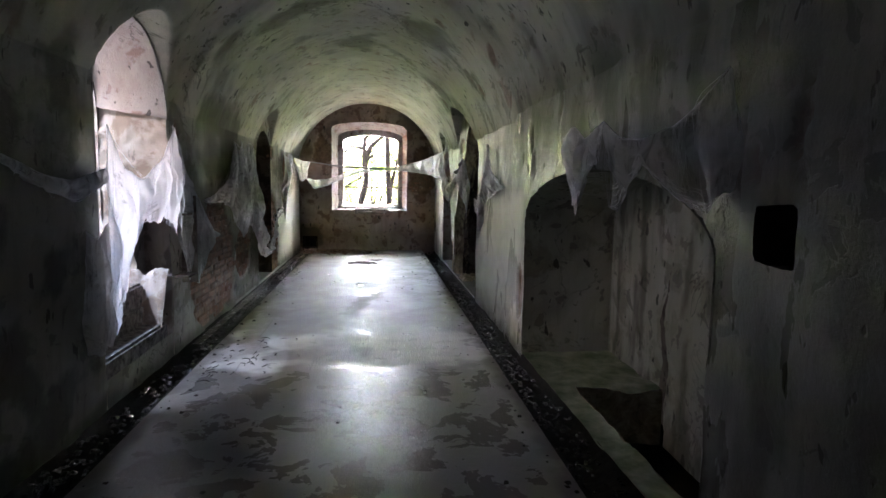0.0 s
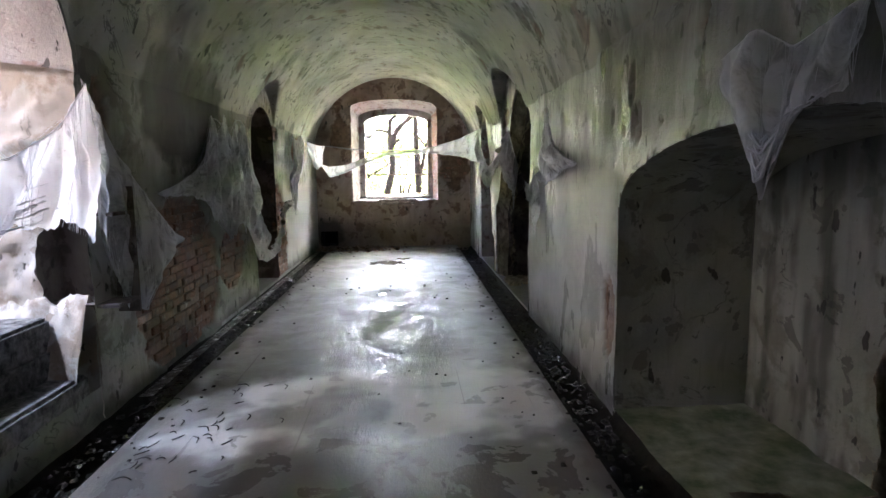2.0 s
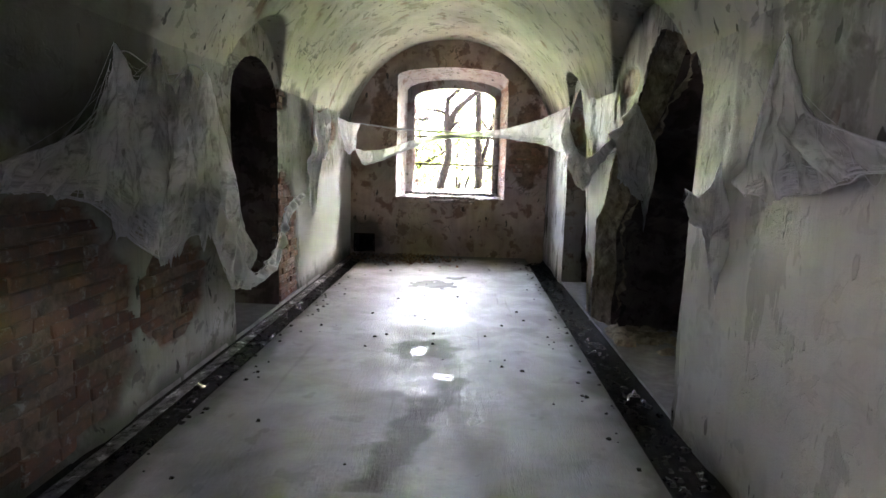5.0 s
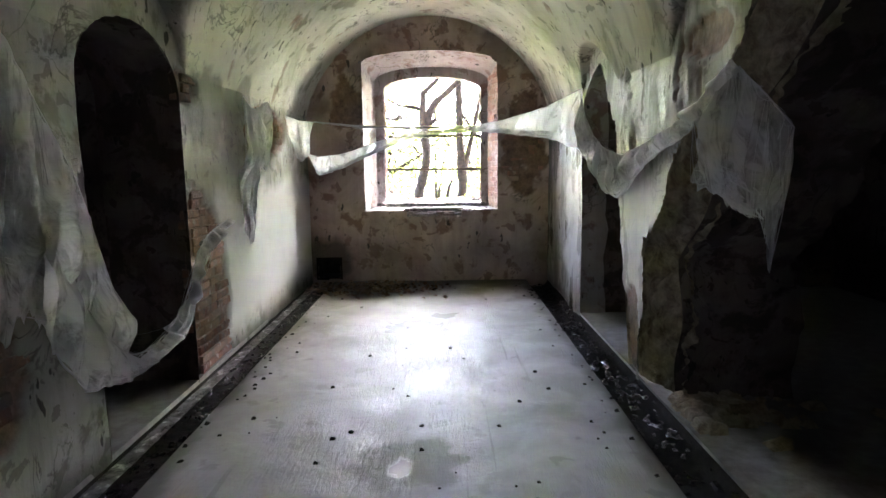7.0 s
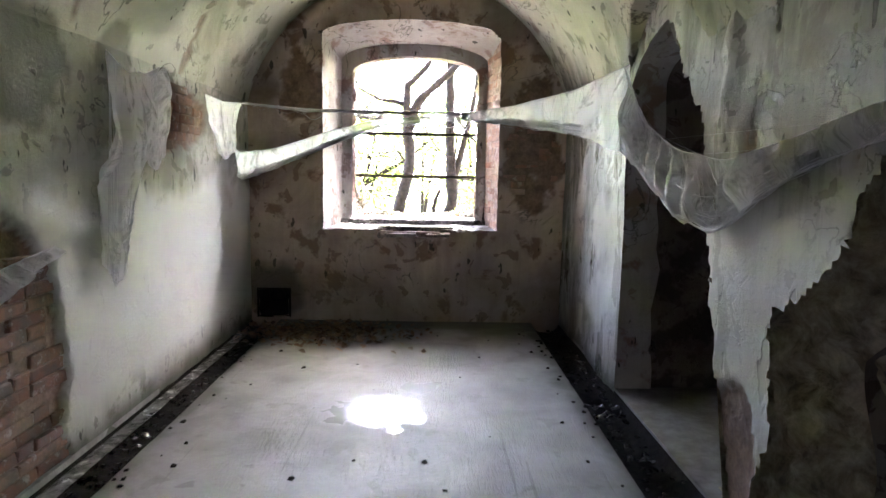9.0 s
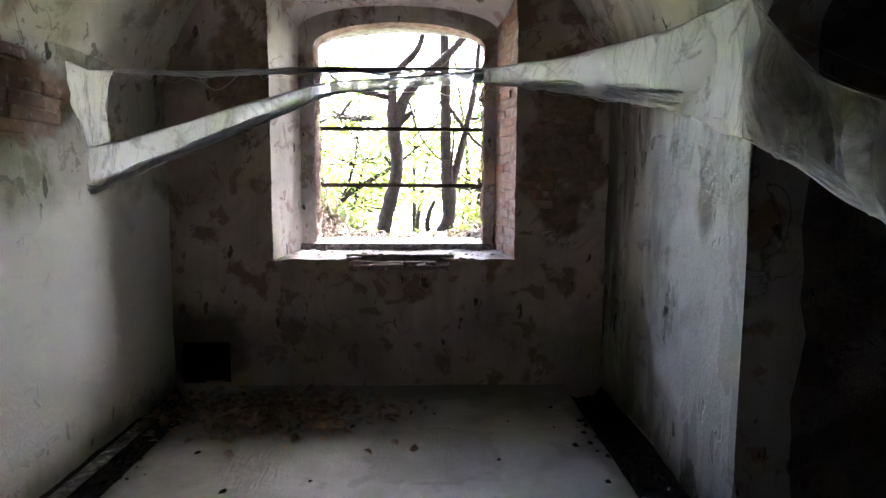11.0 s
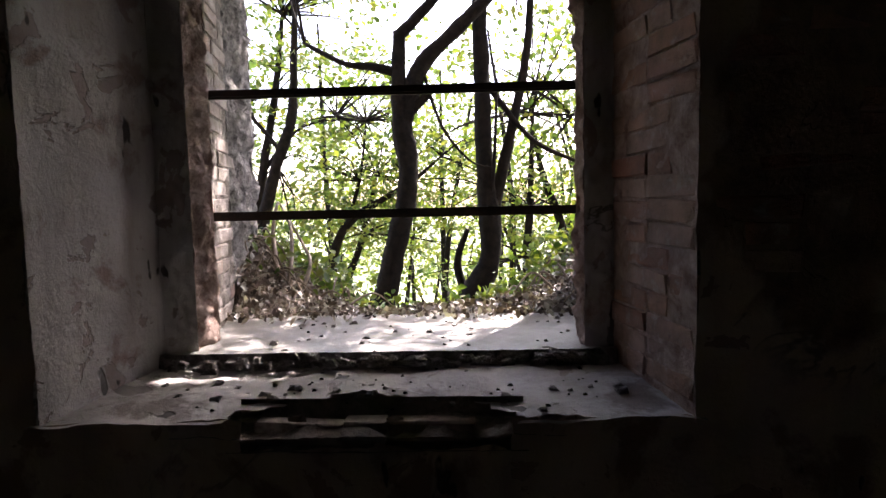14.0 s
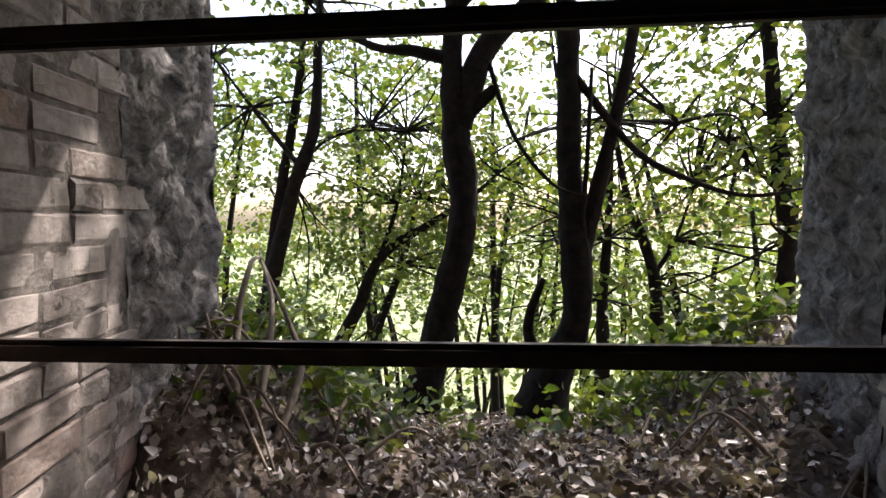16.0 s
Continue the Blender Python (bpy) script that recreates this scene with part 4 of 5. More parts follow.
def leaf_cloud(rng, centres, each, spread, size, up=0.5, sprig=11, tight=1.5):
    """Leaves in small sprigs, so that the sky shows between them."""
    pieces = []
    for c in centres:
        c = Vector(c)
        for _ in range(max(1, each // sprig)):
            q = c + Vector((rng.gauss(0, spread), rng.gauss(0, spread), rng.gauss(0, spread * 0.6)))
            tone = Vector((rng.gauss(0, 0.5), rng.gauss(0, 0.5), 0))
            for _ in range(sprig):
                p = q + Vector((rng.gauss(0, 1), rng.gauss(0, 1), rng.gauss(0, 0.45))) * size * tight + tone * 0.02
                pieces.append(leaf(rng, p, size * rng.uniform(0.6, 1.4), up))
    return join(pieces)


rng = random.Random(11)


def tree(label, trunk, radii, limbs, crown_at, crown_r, clumps, size=0.072, each=30):
    """A tree with a gnarled trunk, limbs, twigs and a loose crown."""
    ob = tagged(new("tree"), label, "tree", "trees on the slope")
    base = Vector(trunk[0])
    ob.location = base
    inv = Matrix.Translation(-base)

    def add(name, vf, mat):
        v, f = vf
        return mesh_of(name, [inv @ Vector(p) for p in v], f, mat, ob)
    foot = [(trunk[0][0], trunk[0][1], trunk[0][2] - 0.45), *trunk]
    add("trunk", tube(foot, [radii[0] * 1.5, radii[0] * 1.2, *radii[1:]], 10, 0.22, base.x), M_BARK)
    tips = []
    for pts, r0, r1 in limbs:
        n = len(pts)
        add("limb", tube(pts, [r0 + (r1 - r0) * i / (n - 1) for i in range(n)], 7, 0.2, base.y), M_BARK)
        tips += pts[1:]
    twigs, centres = [], []
    cx, cy, cz = crown_at
    for _ in range(max(8, clumps // 2)):
        c = Vector((cx + rng.gauss(0, crown_r[0]), cy + rng.gauss(0, crown_r[1]), cz + rng.gauss(0, crown_r[2])))
        centres.append(c)
    starts = [Vector(p) for p in list(trunk[2:]) + tips]
    for c in centres[::1]:
        s = min(starts, key=lambda p: (p - c).length)
        if (s - c).length < 2.2:
            m = s.lerp(c, 0.5) + Vector((rng.uniform(-.15, .15), rng.uniform(-.15, .15), rng.uniform(0, .2)))
            twigs.append(tube([s, m, c], [0.016, 0.009, 0.003], 4))
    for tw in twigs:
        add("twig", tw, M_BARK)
    add("crown", leaf_cloud(rng, centres, each + 24, 0.25, size, 1.2), M_LEAF)
    return ob


# its crown is added mostly out of view, to break the sun on the reveal
tree("crooked dark oak with a forked trunk on the slope",
     [(-0.69, 17.0, 0.42), (-0.58, 17.0, 0.78), (-0.48, 17.0, 1.2), (-0.39, 17.0, 1.55), (-0.38, 17.0, 1.82), (-0.42, 17.0, 2.12), (-0.44, 17.0, 2.45), (-0.42, 17.02, 2.85)],
     [0.115, 0.095, 0.088, 0.082, 0.08, 0.085, 0.06, 0.05],
     [([(-0.40, 17.0, 2.15), (-0.27, 17.0, 2.55), (0.01, 17.0, 2.83), (0.36, 17.0, 3.17), (0.75, 17.1, 3.7), (1.0, 17.2, 4.4)], 0.075, 0.03),
      ([(-0.42, 17.0, 2.82), (-0.28, 17.0, 2.95), (-0.08, 17.0, 3.21), (0.0, 17.1, 3.8), (0.1, 17.0, 4.6)], 0.05, 0.02),
      ([(-0.43, 17.0, 2.52), (-0.64, 17.0, 2.58), (-0.86, 17.0, 2.61), (-1.2, 17.1, 2.8)], 0.045, 0.015),
      ([(-0.36, 17.0, 2.2), (-0.26, 17.0, 2.30), (-0.2, 17.0, 2.36)], 0.045, 0.03),
      ([(-0.23, 17.0, 2.5), (-0.1, 16.95, 2.1), (0.11, 16.9, 1.82), (0.3, 16.9, 1.75)], 0.016, 0.006)],
     (0.2, 17.8, 4.9), (1.1, 0.8, 0.7), 150, each=34)
# crown again set above the view, added to dapple the sunlight
tree("straight twin-stemmed dark tree on the slope",
     [(0.07, 17.3, 0.42), (0.14, 17.3, 0.69), (0.27, 17.3, 0.95), (0.29, 17.3, 1.32), (0.25, 17.3, 1.84), (0.24, 17.3, 2.38), (0.23, 17.3, 2.9), (0.2, 17.3, 4.0), (0.15, 17.4, 5.5)],
     [0.15, 0.12, 0.095, 0.10, 0.075, 0.07, 0.065, 0.05, 0.02],
     [([(0.29, 17.3, 1.32), (0.38, 17.3, 1.66), (0.49, 17.3, 2.13), (0.61, 17.3, 2.69), (0.68, 17.35, 3.4), (0.8, 17.4, 4.6)], 0.06, 0.02),
      ([(0.26, 17.3, 2.5), (0.6, 17.25, 2.05), (0.86, 17.2, 1.87), (1.25, 17.2, 1.75), (1.7, 17.3, 1.82)], 0.028, 0.008),
      ([(0.30, 17.25, 1.5), (0.33, 17.2, 1.9), (0.36, 17.2, 2.5)], 0.02, 0.01),
      ([(0.1, 17.35, 0.6), (0.0, 17.4, 0.95), (0.1, 17.45, 1.25)], 0.05, 0.02)],
     (1.2, 18.2, 4.9), (0.9, 0.8, 0.9), 120, each=34)
tree("slim leaning young tree with thin crown", [(-2.62, 19.5, 0.1), (-2.55, 19.5, 0.9), (-2.42, 19.5, 1.8), (-2.2, 19.5, 2.85), (-2.07, 19.5, 3.8)], [0.08, 0.07, 0.055, 0.045, 0.02],
     [([(-2.4, 19.5, 1.9), (-2.0, 19.6, 2.4), (-1.5, 19.7, 2.6)], 0.03, 0.008)], (-1.7, 19.8, 3.5), (0.9, 0.7, 0.9), 90)
tree("slim leaning young tree with thin crown", [(-2.5, 19.0, 0.2), (-2.31, 19.0, 1.07), (-2.07, 19.0, 1.95), (-1.87, 19.0, 2.48), (-1.81, 19.0, 3.21), (-1.75, 19.0, 4.2)], [0.09, 0.075, 0.065, 0.055, 0.04, 0.02],
     [([(-2.0, 19.0, 2.1), (-2.5, 19.1, 2.7), (-2.9, 19.2, 3.2)], 0.03, 0.008)], (-2.6, 19.6, 2.6), (0.7, 0.6, 0.9), 60)
tree("leaning bushy tree low on the slope", [(-2.2, 20.0, -0.5), (-2.0, 20.0, 0.14), (-1.7, 20.0, 0.73), (-1.44, 20.0, 1.25), (-0.61, 20.0, 1.76), (-0.2, 20.1, 2.1)], [0.10, 0.085, 0.07, 0.055, 0.03, 0.012],
     [([(-1.55, 20.0, 1.05), (-1.3, 20.1, 1.8), (-1.2, 20.2, 2.6)], 0.035, 0.01)], (-1.1, 20.3, 2.2), (0.9, 0.7, 0.6), 110)
tree("thin leaning tree low on the slope", [(-2.15, 21.0, -1.0), (-1.94, 21.0, -0.31), (-1.71, 21.0, 0.3), (-1.41, 21.0, 1.05), (-1.2, 21.0, 1.9)], [0.09, 0.075, 0.06, 0.045, 0.02], [], (-1.0, 21.2, 1.0), (1.2, 0.8, 0.8), 110)
tree("thin upright tree low on the slope", [(0.9, 20.0, -0.6), (0.91, 20.0, 0.19), (0.90, 20.0, 0.76), (0.95, 20.0, 1.39), (1.0, 20.0, 2.6)], [0.09, 0.075, 0.06, 0.05, 0.02], [], (0.7, 20.3, 1.6), (0.9, 0.7, 0.8), 110)
tree("thin upright tree low on the slope", [(1.36, 19.5, -0.3), (1.35, 19.5, 0.36), (1.31, 19.5, 1.0), (1.2, 19.5, 1.41), (1.05, 19.5, 1.8), (0.9, 19.5, 2.6)], [0.085, 0.07, 0.06, 0.05, 0.04, 0.015],
     [([(1.3, 19.5, 1.05), (1.5, 19.5, 1.4), (1.7, 19.6, 1.9)], 0.03, 0.008)], (1.7, 19.7, 2.2), (0.8, 0.7, 0.9), 120)
tree("leafy tree with a slim dark trunk", [(2.02, 18.5, 0.1), (2.02, 18.5, 0.68), (2.06, 18.5, 1.44), (1.95, 18.5, 2.38), (1.88, 18.5, 3.1), (1.8, 18.6, 4.2)], [0.09, 0.08, 0.07, 0.06, 0.05, 0.02],
     [([(2.0, 18.5, 1.8), (1.6, 18.5, 2.2), (1.2, 18.4, 2.35)], 0.02, 0.006)], (1.7, 18.6, 2.7), (0.7, 0.5, 0.7), 110)

# layered wood behind, nobody could count its leaves
centres = []
for _ in range(105):
    y = rng.uniform(20.5, 27)
    half = 0.62 * (y - 13)
    centres.append((rng.uniform(-half, half), y, rng.triangular(-3.2, 6.5, 0.6)))
tagged(mesh_of("thicket", *leaf_cloud(rng, centres, 286, 0.42, 0.08, 1.2), M_LEAF), "green leafy thicket behind the nearest trunks", "foliage", kind="stuff")
centres = []
for _ in range(110):
    y = rng.uniform(28, 48)
    half = 0.62 * (y - 13)
    centres.append((rng.uniform(-half, half), y, rng.triangular(-8, 9, 0.5)))
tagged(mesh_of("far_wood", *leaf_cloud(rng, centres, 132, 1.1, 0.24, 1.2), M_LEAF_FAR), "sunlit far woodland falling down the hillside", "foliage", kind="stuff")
stems = []
for _ in range(46):
    y = rng.uniform(22, 34)
    x = rng.uniform(-0.55, 0.55) * (y - 13)
    z = ground_height(x, y) - 0.3
    h = rng.uniform(4, 9)
    stems.append(tube([(x, y, z), (x + rng.uniform(-.5, .5), y, z + h * 0.5), (x + rng.uniform(-1, 1), y, z + h)], [0.09, 0.06, 0.02], 5))
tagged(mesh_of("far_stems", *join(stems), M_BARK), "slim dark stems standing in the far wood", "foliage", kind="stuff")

# undergrowth and litter on the banks
def on_ground(x, y, up=0.0):
    return (x, y, ground_height(x, y) + up)


pieces = []
for _ in range(17000):
    y = 14.66 + 3.0 * rng.random() ** 1.3
    x = rng.uniform(-1.5, 1.35)
    if y < 14.92 and rng.random() > (y - 14.62) * 2.6 or not -1.12 - 0.19 * (y > 15.6) < x < 0.5 + 0.25 * (y - 14.4):
        continue
    pieces.append(leaf(rng, Vector((x, y, max(ground_height(x, y), 0.995 if y < 14.9 else -9) + rng.uniform(0.008, 0.035))), rng.uniform(0.012, 0.042), 0.6))
tagged(mesh_of("leaf_litter", *join(pieces), M_DEAD), "thick litter of dry grey-brown leaves", "leaves", kind="stuff")
centres = [on_ground(rng.gauss(-0.95, 0.22), rng.gauss(16.0, 0.3), rng.uniform(0.02, 0.13)) for _ in range(46)] + [on_ground(rng.gauss(0.72, 0.3), rng.gauss(16.3, 0.3), rng.uniform(0.02, 0.13)) for _ in range(60)]
centres += [on_ground(rng.uniform(-2.5, 2.5), rng.uniform(17.8, 20), rng.uniform(0.02, 0.2)) for _ in range(60)]
tagged(mesh_of("undergrowth", *leaf_cloud(rng, centres, 33, 0.08, 0.05, 1.2), M_LEAF), "bright green ivy and seedlings on the banks", "plants", kind="stuff")
pieces = []
for _ in range(70):
    s = -1 if rng.random() < 0.65 else 1
    x, y = (-1.0 if s < 0 else 0.75) + rng.gauss(0, 0.2), rng.uniform(15.1, 16.3)
    dx, dy = rng.uniform(-.3, .3), rng.uniform(-.35, .35)
    pieces.append(tube([on_ground(x, y, 0.02), on_ground(x + dx * .5, y + dy * .5, rng.uniform(0.04, 0.16)), on_ground(x + dx, y + dy, 0.02)], [0.008, 0.006, 0.003], 4))
for k in range(3):
    pieces.append(tube([on_ground(-0.9 + 0.05 * k, 15.2, 0.0), on_ground(-1.0 + 0.1 * k, 15.45, 0.16), on_ground(-1.02 + 0.07 * k, 15.6, 0.33 - 0.06 * k), on_ground(-1.05, 15.75, 0.34)], [0.015, 0.012, 0.009, 0.005], 5))
tagged(mesh_of("fallen_twigs", *join(pieces), M_TWIG), "tangle of bare twigs and roots on the bank", "twigs", kind="stuff")

# ---- leaves and crumbs indoors ----
pieces = []
for _ in range(900):
    x, y = -1.05 + rng.gauss(0, 0.38), 13.22 + rng.gauss(0, 0.2)
    if -1.78 < x < 0.2 and 12.5 < y < 13.68:
        pieces.append(leaf(rng, Vector((x, y, rng.uniform(0.004, 0.025))), rng.uniform(0.04, 0.08), 2.5))
tagged(mesh_of("blown_leaves", *join(pieces), M_DEAD_DARK), "damp brown leaves blown into the corner", "leaves", kind="stuff")


def crumb(p, r):
    v = [Vector(p) + Vector((rng.uniform(.5, 1) * a, rng.uniform(.5, 1) * b2, rng.uniform(.3, .8) * c)) * r for a, b2, c in ((-1, -1, 0), (1, -1, 0), (1, 1, 0), (-1, 1, 0), (-.6, -.6, 1), (.6, -.6, 1), (.6, .6, 1), (-.6, .6, 1))]
    return v, [(0, 1, 5, 4), (1, 2, 6, 5), (2, 3, 7, 6), (3, 0, 4, 7), (4, 5, 6, 7)]


pieces = []
for _ in range(280):
    y = rng.uniform(1.5, 13.4)
    x = rng.choice((SL + abs(rng.gauss(0, 0.12)), SR - abs(rng.gauss(0, 0.10)), rng.uniform(SL, SR)))
    pieces.append(crumb((x, y, 0.0), rng.uniform(0.006, 0.02)))
for _ in range(40):
    x, y, an = -1.2 + rng.gauss(0, 0.22), 4.95 + rng.gauss(0, 0.3), rng.uniform(0, 3)
    l = rng.uniform(0.03, 0.10)
    pieces.append(tube([(x, y, 0.006), (x + l * .5 * math.cos(an), y + l * .5 * math.sin(an), 0.012), (x + l * math.cos(an + .4), y + l * math.sin(an + .4), 0.006)], [0.003, 0.004, 0.002], 4))
for _ in range(90):
    x, y = rng.uniform(-0.85, 0.45), rng.choice((rng.uniform(13.76, 14.12), rng.uniform(14.2, 15.0)))
    pieces.append(crumb((x, y, 0.932 + 0.05 * (y - YF) if y < 14.15 else 1.0), rng.uniform(0.003, 0.010)))
tagged(mesh_of("floor_crumbs", *join(pieces), M_MUD), "dark grit and bark crumbs on concrete and sill", "debris", kind="stuff")
pieces = []
for _ in range(120):
    x = rng.uniform(-0.98, 0.54)
    pieces.append(crumb((x, 14.15 + rng.gauss(0, 0.015), 0.965 + rng.uniform(-0.02, 0.02)), rng.uniform(0.012, 0.04)))
for _ in range(60):
    x, y = rng.uniform(-0.95, 0.5), rng.choice((13.9 + rng.gauss(0, 0.05), 14.45 + rng.gauss(0, 0.15)))
    pieces.append(crumb((x, y, 0.93 + 0.06 * (y - YF) if y < 14.15 else 0.995), rng.uniform(0.006, 0.022)))
tagged(mesh_of("sill_rubble", *join(pieces), M_STONE, shade=False), "broken mortar and stone chips along the sill step", "rubble", kind="stuff")
pieces = []
for _ in range(1700):
    left = rng.random() < 0.5
    x = rng.uniform(XL + 0.02, SL - 0.01) if left else rng.uniform(SR + 0.02, XR - 0.01)
    y = rng.uniform(1.0, 13.6)
    pieces.append(crumb((x, y, -0.075 + 0.04 * rng.random()), rng.uniform(0.008, 0.03)))
tagged(mesh_of("gutter_grit", *join(pieces), M_GRIT, shade=False), "wet black stones and silt in the gutters", "debris", kind="stuff")
pieces = []
for _ in range(150):
    x, y = 1.36 + abs(rng.gauss(0, 0.28)), 9.62 - abs(rng.gauss(0, 0.22))
    pieces.append(crumb((x, y, 0.0), rng.uniform(0.02, 0.085)))
for _ in range(60):
    pieces.append(crumb((1.38 + abs(rng.gauss(0, 0.15)), 10.2 + abs(rng.gauss(0, 0.15)), 0.0), rng.uniform(0.02, 0.06)))
tagged(mesh_of("fallen_masonry", *join(pieces), M_RUBBLE), "crumbled mortar and stones fallen in the doorway", "rubble", kind="stuff")


# ---- stretched white fibre webs ----
def along(pts, s):
    d = [0.0]
    for a, b2 in zip(pts, pts[1:]):
        d.append(d[-1] + (Vector(b2) - Vector(a)).length)
    want = s * d[-1]
    for k in range(len(pts) - 1):
        if want <= d[k + 1] or k == len(pts) - 2:
            return Vector(pts[k]).lerp(Vector(pts[k + 1]), (want - d[k]) / max(1e-6, d[k + 1] - d[k]))


def web(label, top, bottom, dense=1.0, ragged_edge=0.12, threads=30, seed=0, puff=0.075):
    """A torn sheet of fibre between two lines, with ropes along its edge and loose threads."""
    r = random.Random(seed)
    ob = tagged(new("cobweb_decoration"), label, "cobweb", "fake cobwebs")
    ob.location = Vector(top[0])
    inv = -Vector(top[0])
    length = sum((Vector(b2) - Vector(a)).length for a, b2 in zip(top, top[1:]))
    n, m = max(14, int(length / 0.022)), 22
    verts, uvs, faces, den = [], [], [], []
    for i in range(n + 1):
        s = i / n
        a, b2 = along(top, s), along(bottom, s)
        drop = (b2 - a).length
        cut = 1 + ragged_edge * fbm(s * length, seed, 0.5, 4.0, 4) + 0.25 * ragged_edge * fbm(s * length, seed, 2.5, 18.0, 3)
        side = (b2 - a).cross(along(top, min(1, s + .02)) - along(top, max(0, s - .02)))
        side = side.normalized() if side.length > 1e-6 else Vector((1, 0, 0))
        for j in range(m + 1):
            v = j / m
            p = a.lerp(b2, v * cut)
            fold = puff * fbm(s * length * 3.2, v * drop * 0.7, seed, 2.2, 4) + 0.4 * puff * fbm(s * length * 9, v * drop, seed, 3, 3)
            verts.append(p + side * fold * (0.3 + math.sin(math.pi * v)) + inv)
            uvs.append((s * length + seed * 3.1, v * drop * cut))
            e = max(math.exp(-v * drop / 0.035), math.exp(-(1 - v) * drop / 0.05), 0.85)
            den.append(min(1.6, 1.3 * dense * e))
    for i in range(n):
        for j in range(m):
            a = i * (m + 1) + j
            faces.append((a, a + 1, a + m + 2, a + m + 1))
    mesh_of("sheet", verts, faces, M_GAUZE, ob, attrs={"dense": den}, uvs=uvs)
    ropes = []
    for k in range(threads * 2):
        s0, s1 = r.random(), 0
        s1 = min(1, max(0, s0 + r.gauss(0, 0.10)))
        a, b2 = along(top, s0), along(bottom, s1)
        if r.random() < 0.3:
            b2 = along(top, min(1, max(0, s0 + r.gauss(0, 0.15))))
        mid = a.lerp(b2, 0.5) + Vector((r.gauss(0, .012), r.gauss(0, .012), -abs(r.gauss(0, .03))))
        w = r.choice((0.0006, 0.0008, 0.0012, 0.002))
        ropes.append(tube([a + inv, mid + inv, b2 + inv], [w, w * 0.7, w], 3))
    for k in range(26):
        v, a0 = 1 - abs(r.gauss(0, 0.16)), r.uniform(0, 0.4)
        a1 = a0 + r.uniform(0.3, 0.6)
        line = []
        for q in range(9):
            sq = a0 + (a1 - a0) * q / 8
            line.append(along(top, sq).lerp(along(bottom, sq), v) + inv + Vector((r.gauss(0, .006), r.gauss(0, .006), r.gauss(0, .004))))
        w = r.choice((0.0015, 0.0025, 0.004, 0.006))
        ropes.append(tube(line, [w * (0.4 + 0.6 * math.sin(math.pi * q / 8)) for q in range(9)], 4, 0.5))
    edge = [along(top, k / 12) + inv for k in range(13)]
    ropes.append(tube(edge, [0.004 if k % 3 else 0.0025 for k in range(13)], 5, 0.6))
    mesh_of("threads", *join(ropes), M_THREAD, ob)
    return ob


def wl(pts, x=-1.755):
    return [(x, *p) for p in pts]


def wr(pts, x=1.235):
    return [(x, *p) for p in pts]


web("large white cobweb sheet hung across the bright side opening", wl([(3.88, 1.88), (4.09, 1.62), (4.42, 1.53), (4.85, 1.70), (5.16, 1.98)], -1.74), wl([(3.86, 0.50), (3.98, 0.62), (4.28, 1.20), (4.7, 1.24), (5.12, 1.10)], -1.74), 1.5, 0.18, 50, 1)
web("grey gauzy web corner pulled out along the peeling wall", wl([(5.14, 2.0), (5.45, 1.62), (5.85, 1.32), (6.33, 1.0)]), wl([(5.22, 1.15), (5.5, 0.62), (5.72, 0.56), (6.3, 0.95)]), 0.62, 0.08, 40, 2)
web("tall ragged white web hanging on the mossy plaster", wl([(6.15, 1.35), (6.56, 1.43), (7.13, 1.6), (7.29, 2.02), (7.5, 1.83), (7.69, 2.07), (7.9, 1.83), (8.07, 2.05), (8.2, 1.88), (8.35, 2.04), (8.75, 1.42), (9.02, 0.72)]),
    wl([(6.16, 1.31), (6.7, 1.30), (7.1, 1.22), (7.4, 1.0), (7.6, 0.88), (7.74, 0.82), (8.02, 0.96), (8.3, 0.92), (8.5, 0.84), (8.72, 0.66), (8.95, 0.5), (9.05, 0.46)]), 0.95, 0.16, 90, 3)
web("twisted white web swag hung across the dark doorway", wl([(8.45, 1.25), (8.75, 0.72), (9.05, 0.5), (9.35, 0.52), (9.7, 0.66), (9.88, 0.92), (10.15, 1.06), (10.55, 1.12)], -1.72), wl([(8.4, 0.75), (8.62, 0.48), (9.0, 0.41), (9.35, 0.42), (9.72, 0.48), (9.92, 0.78), (10.2, 0.94), (10.6, 1.08)], -1.72), 1.1, 0.12, 45, 4)
web("narrow white web strip hanging down the plaster", wl([(11.12, 2.1), (11.3, 2.02), (11.5, 2.03), (11.75, 2.12)]), wl([(11.0, 0.98), (11.1, 0.82), (11.2, 0.86), (11.35, 1.3)]), 1.25, 0.12, 35, 5)
web("folded white web flap pinned to brick and plaster", wl([(11.42, 2.04), (11.6, 2.03), (11.76, 2.12)], -1.74), wl([(11.44, 1.55), (11.58, 1.48), (11.72, 1.55)], -1.74), 1.0, 0.1, 20, 6)
web("small white web pouch hung in the wall corner", [(-1.78, 12.55, 2.06), (-1.6, 12.42, 1.99), (-1.42, 12.3, 1.97)], [(-1.68, 12.5, 1.62), (-1.6, 12.44, 1.56), (-1.5, 12.36, 1.62)], 1.3, 0.1, 25, 7)
web("thin white web rope stretched in front of the window", [(-1.50, 12.36, 1.64), (-1.3, 11.85, 1.60), (-1.0, 11.6, 1.62), (-0.7, 11.68, 1.73), (-0.35, 11.60, 1.81), (0.2, 11.58, 1.85)], [(-1.48, 12.34, 1.58), (-1.28, 11.8, 1.42), (-1.0, 11.6, 1.50), (-0.7, 11.68, 1.64), (-0.35, 11.60, 1.77), (0.2, 11.58, 1.82)], 1.1, 0.2, 50, 8, 0.02)
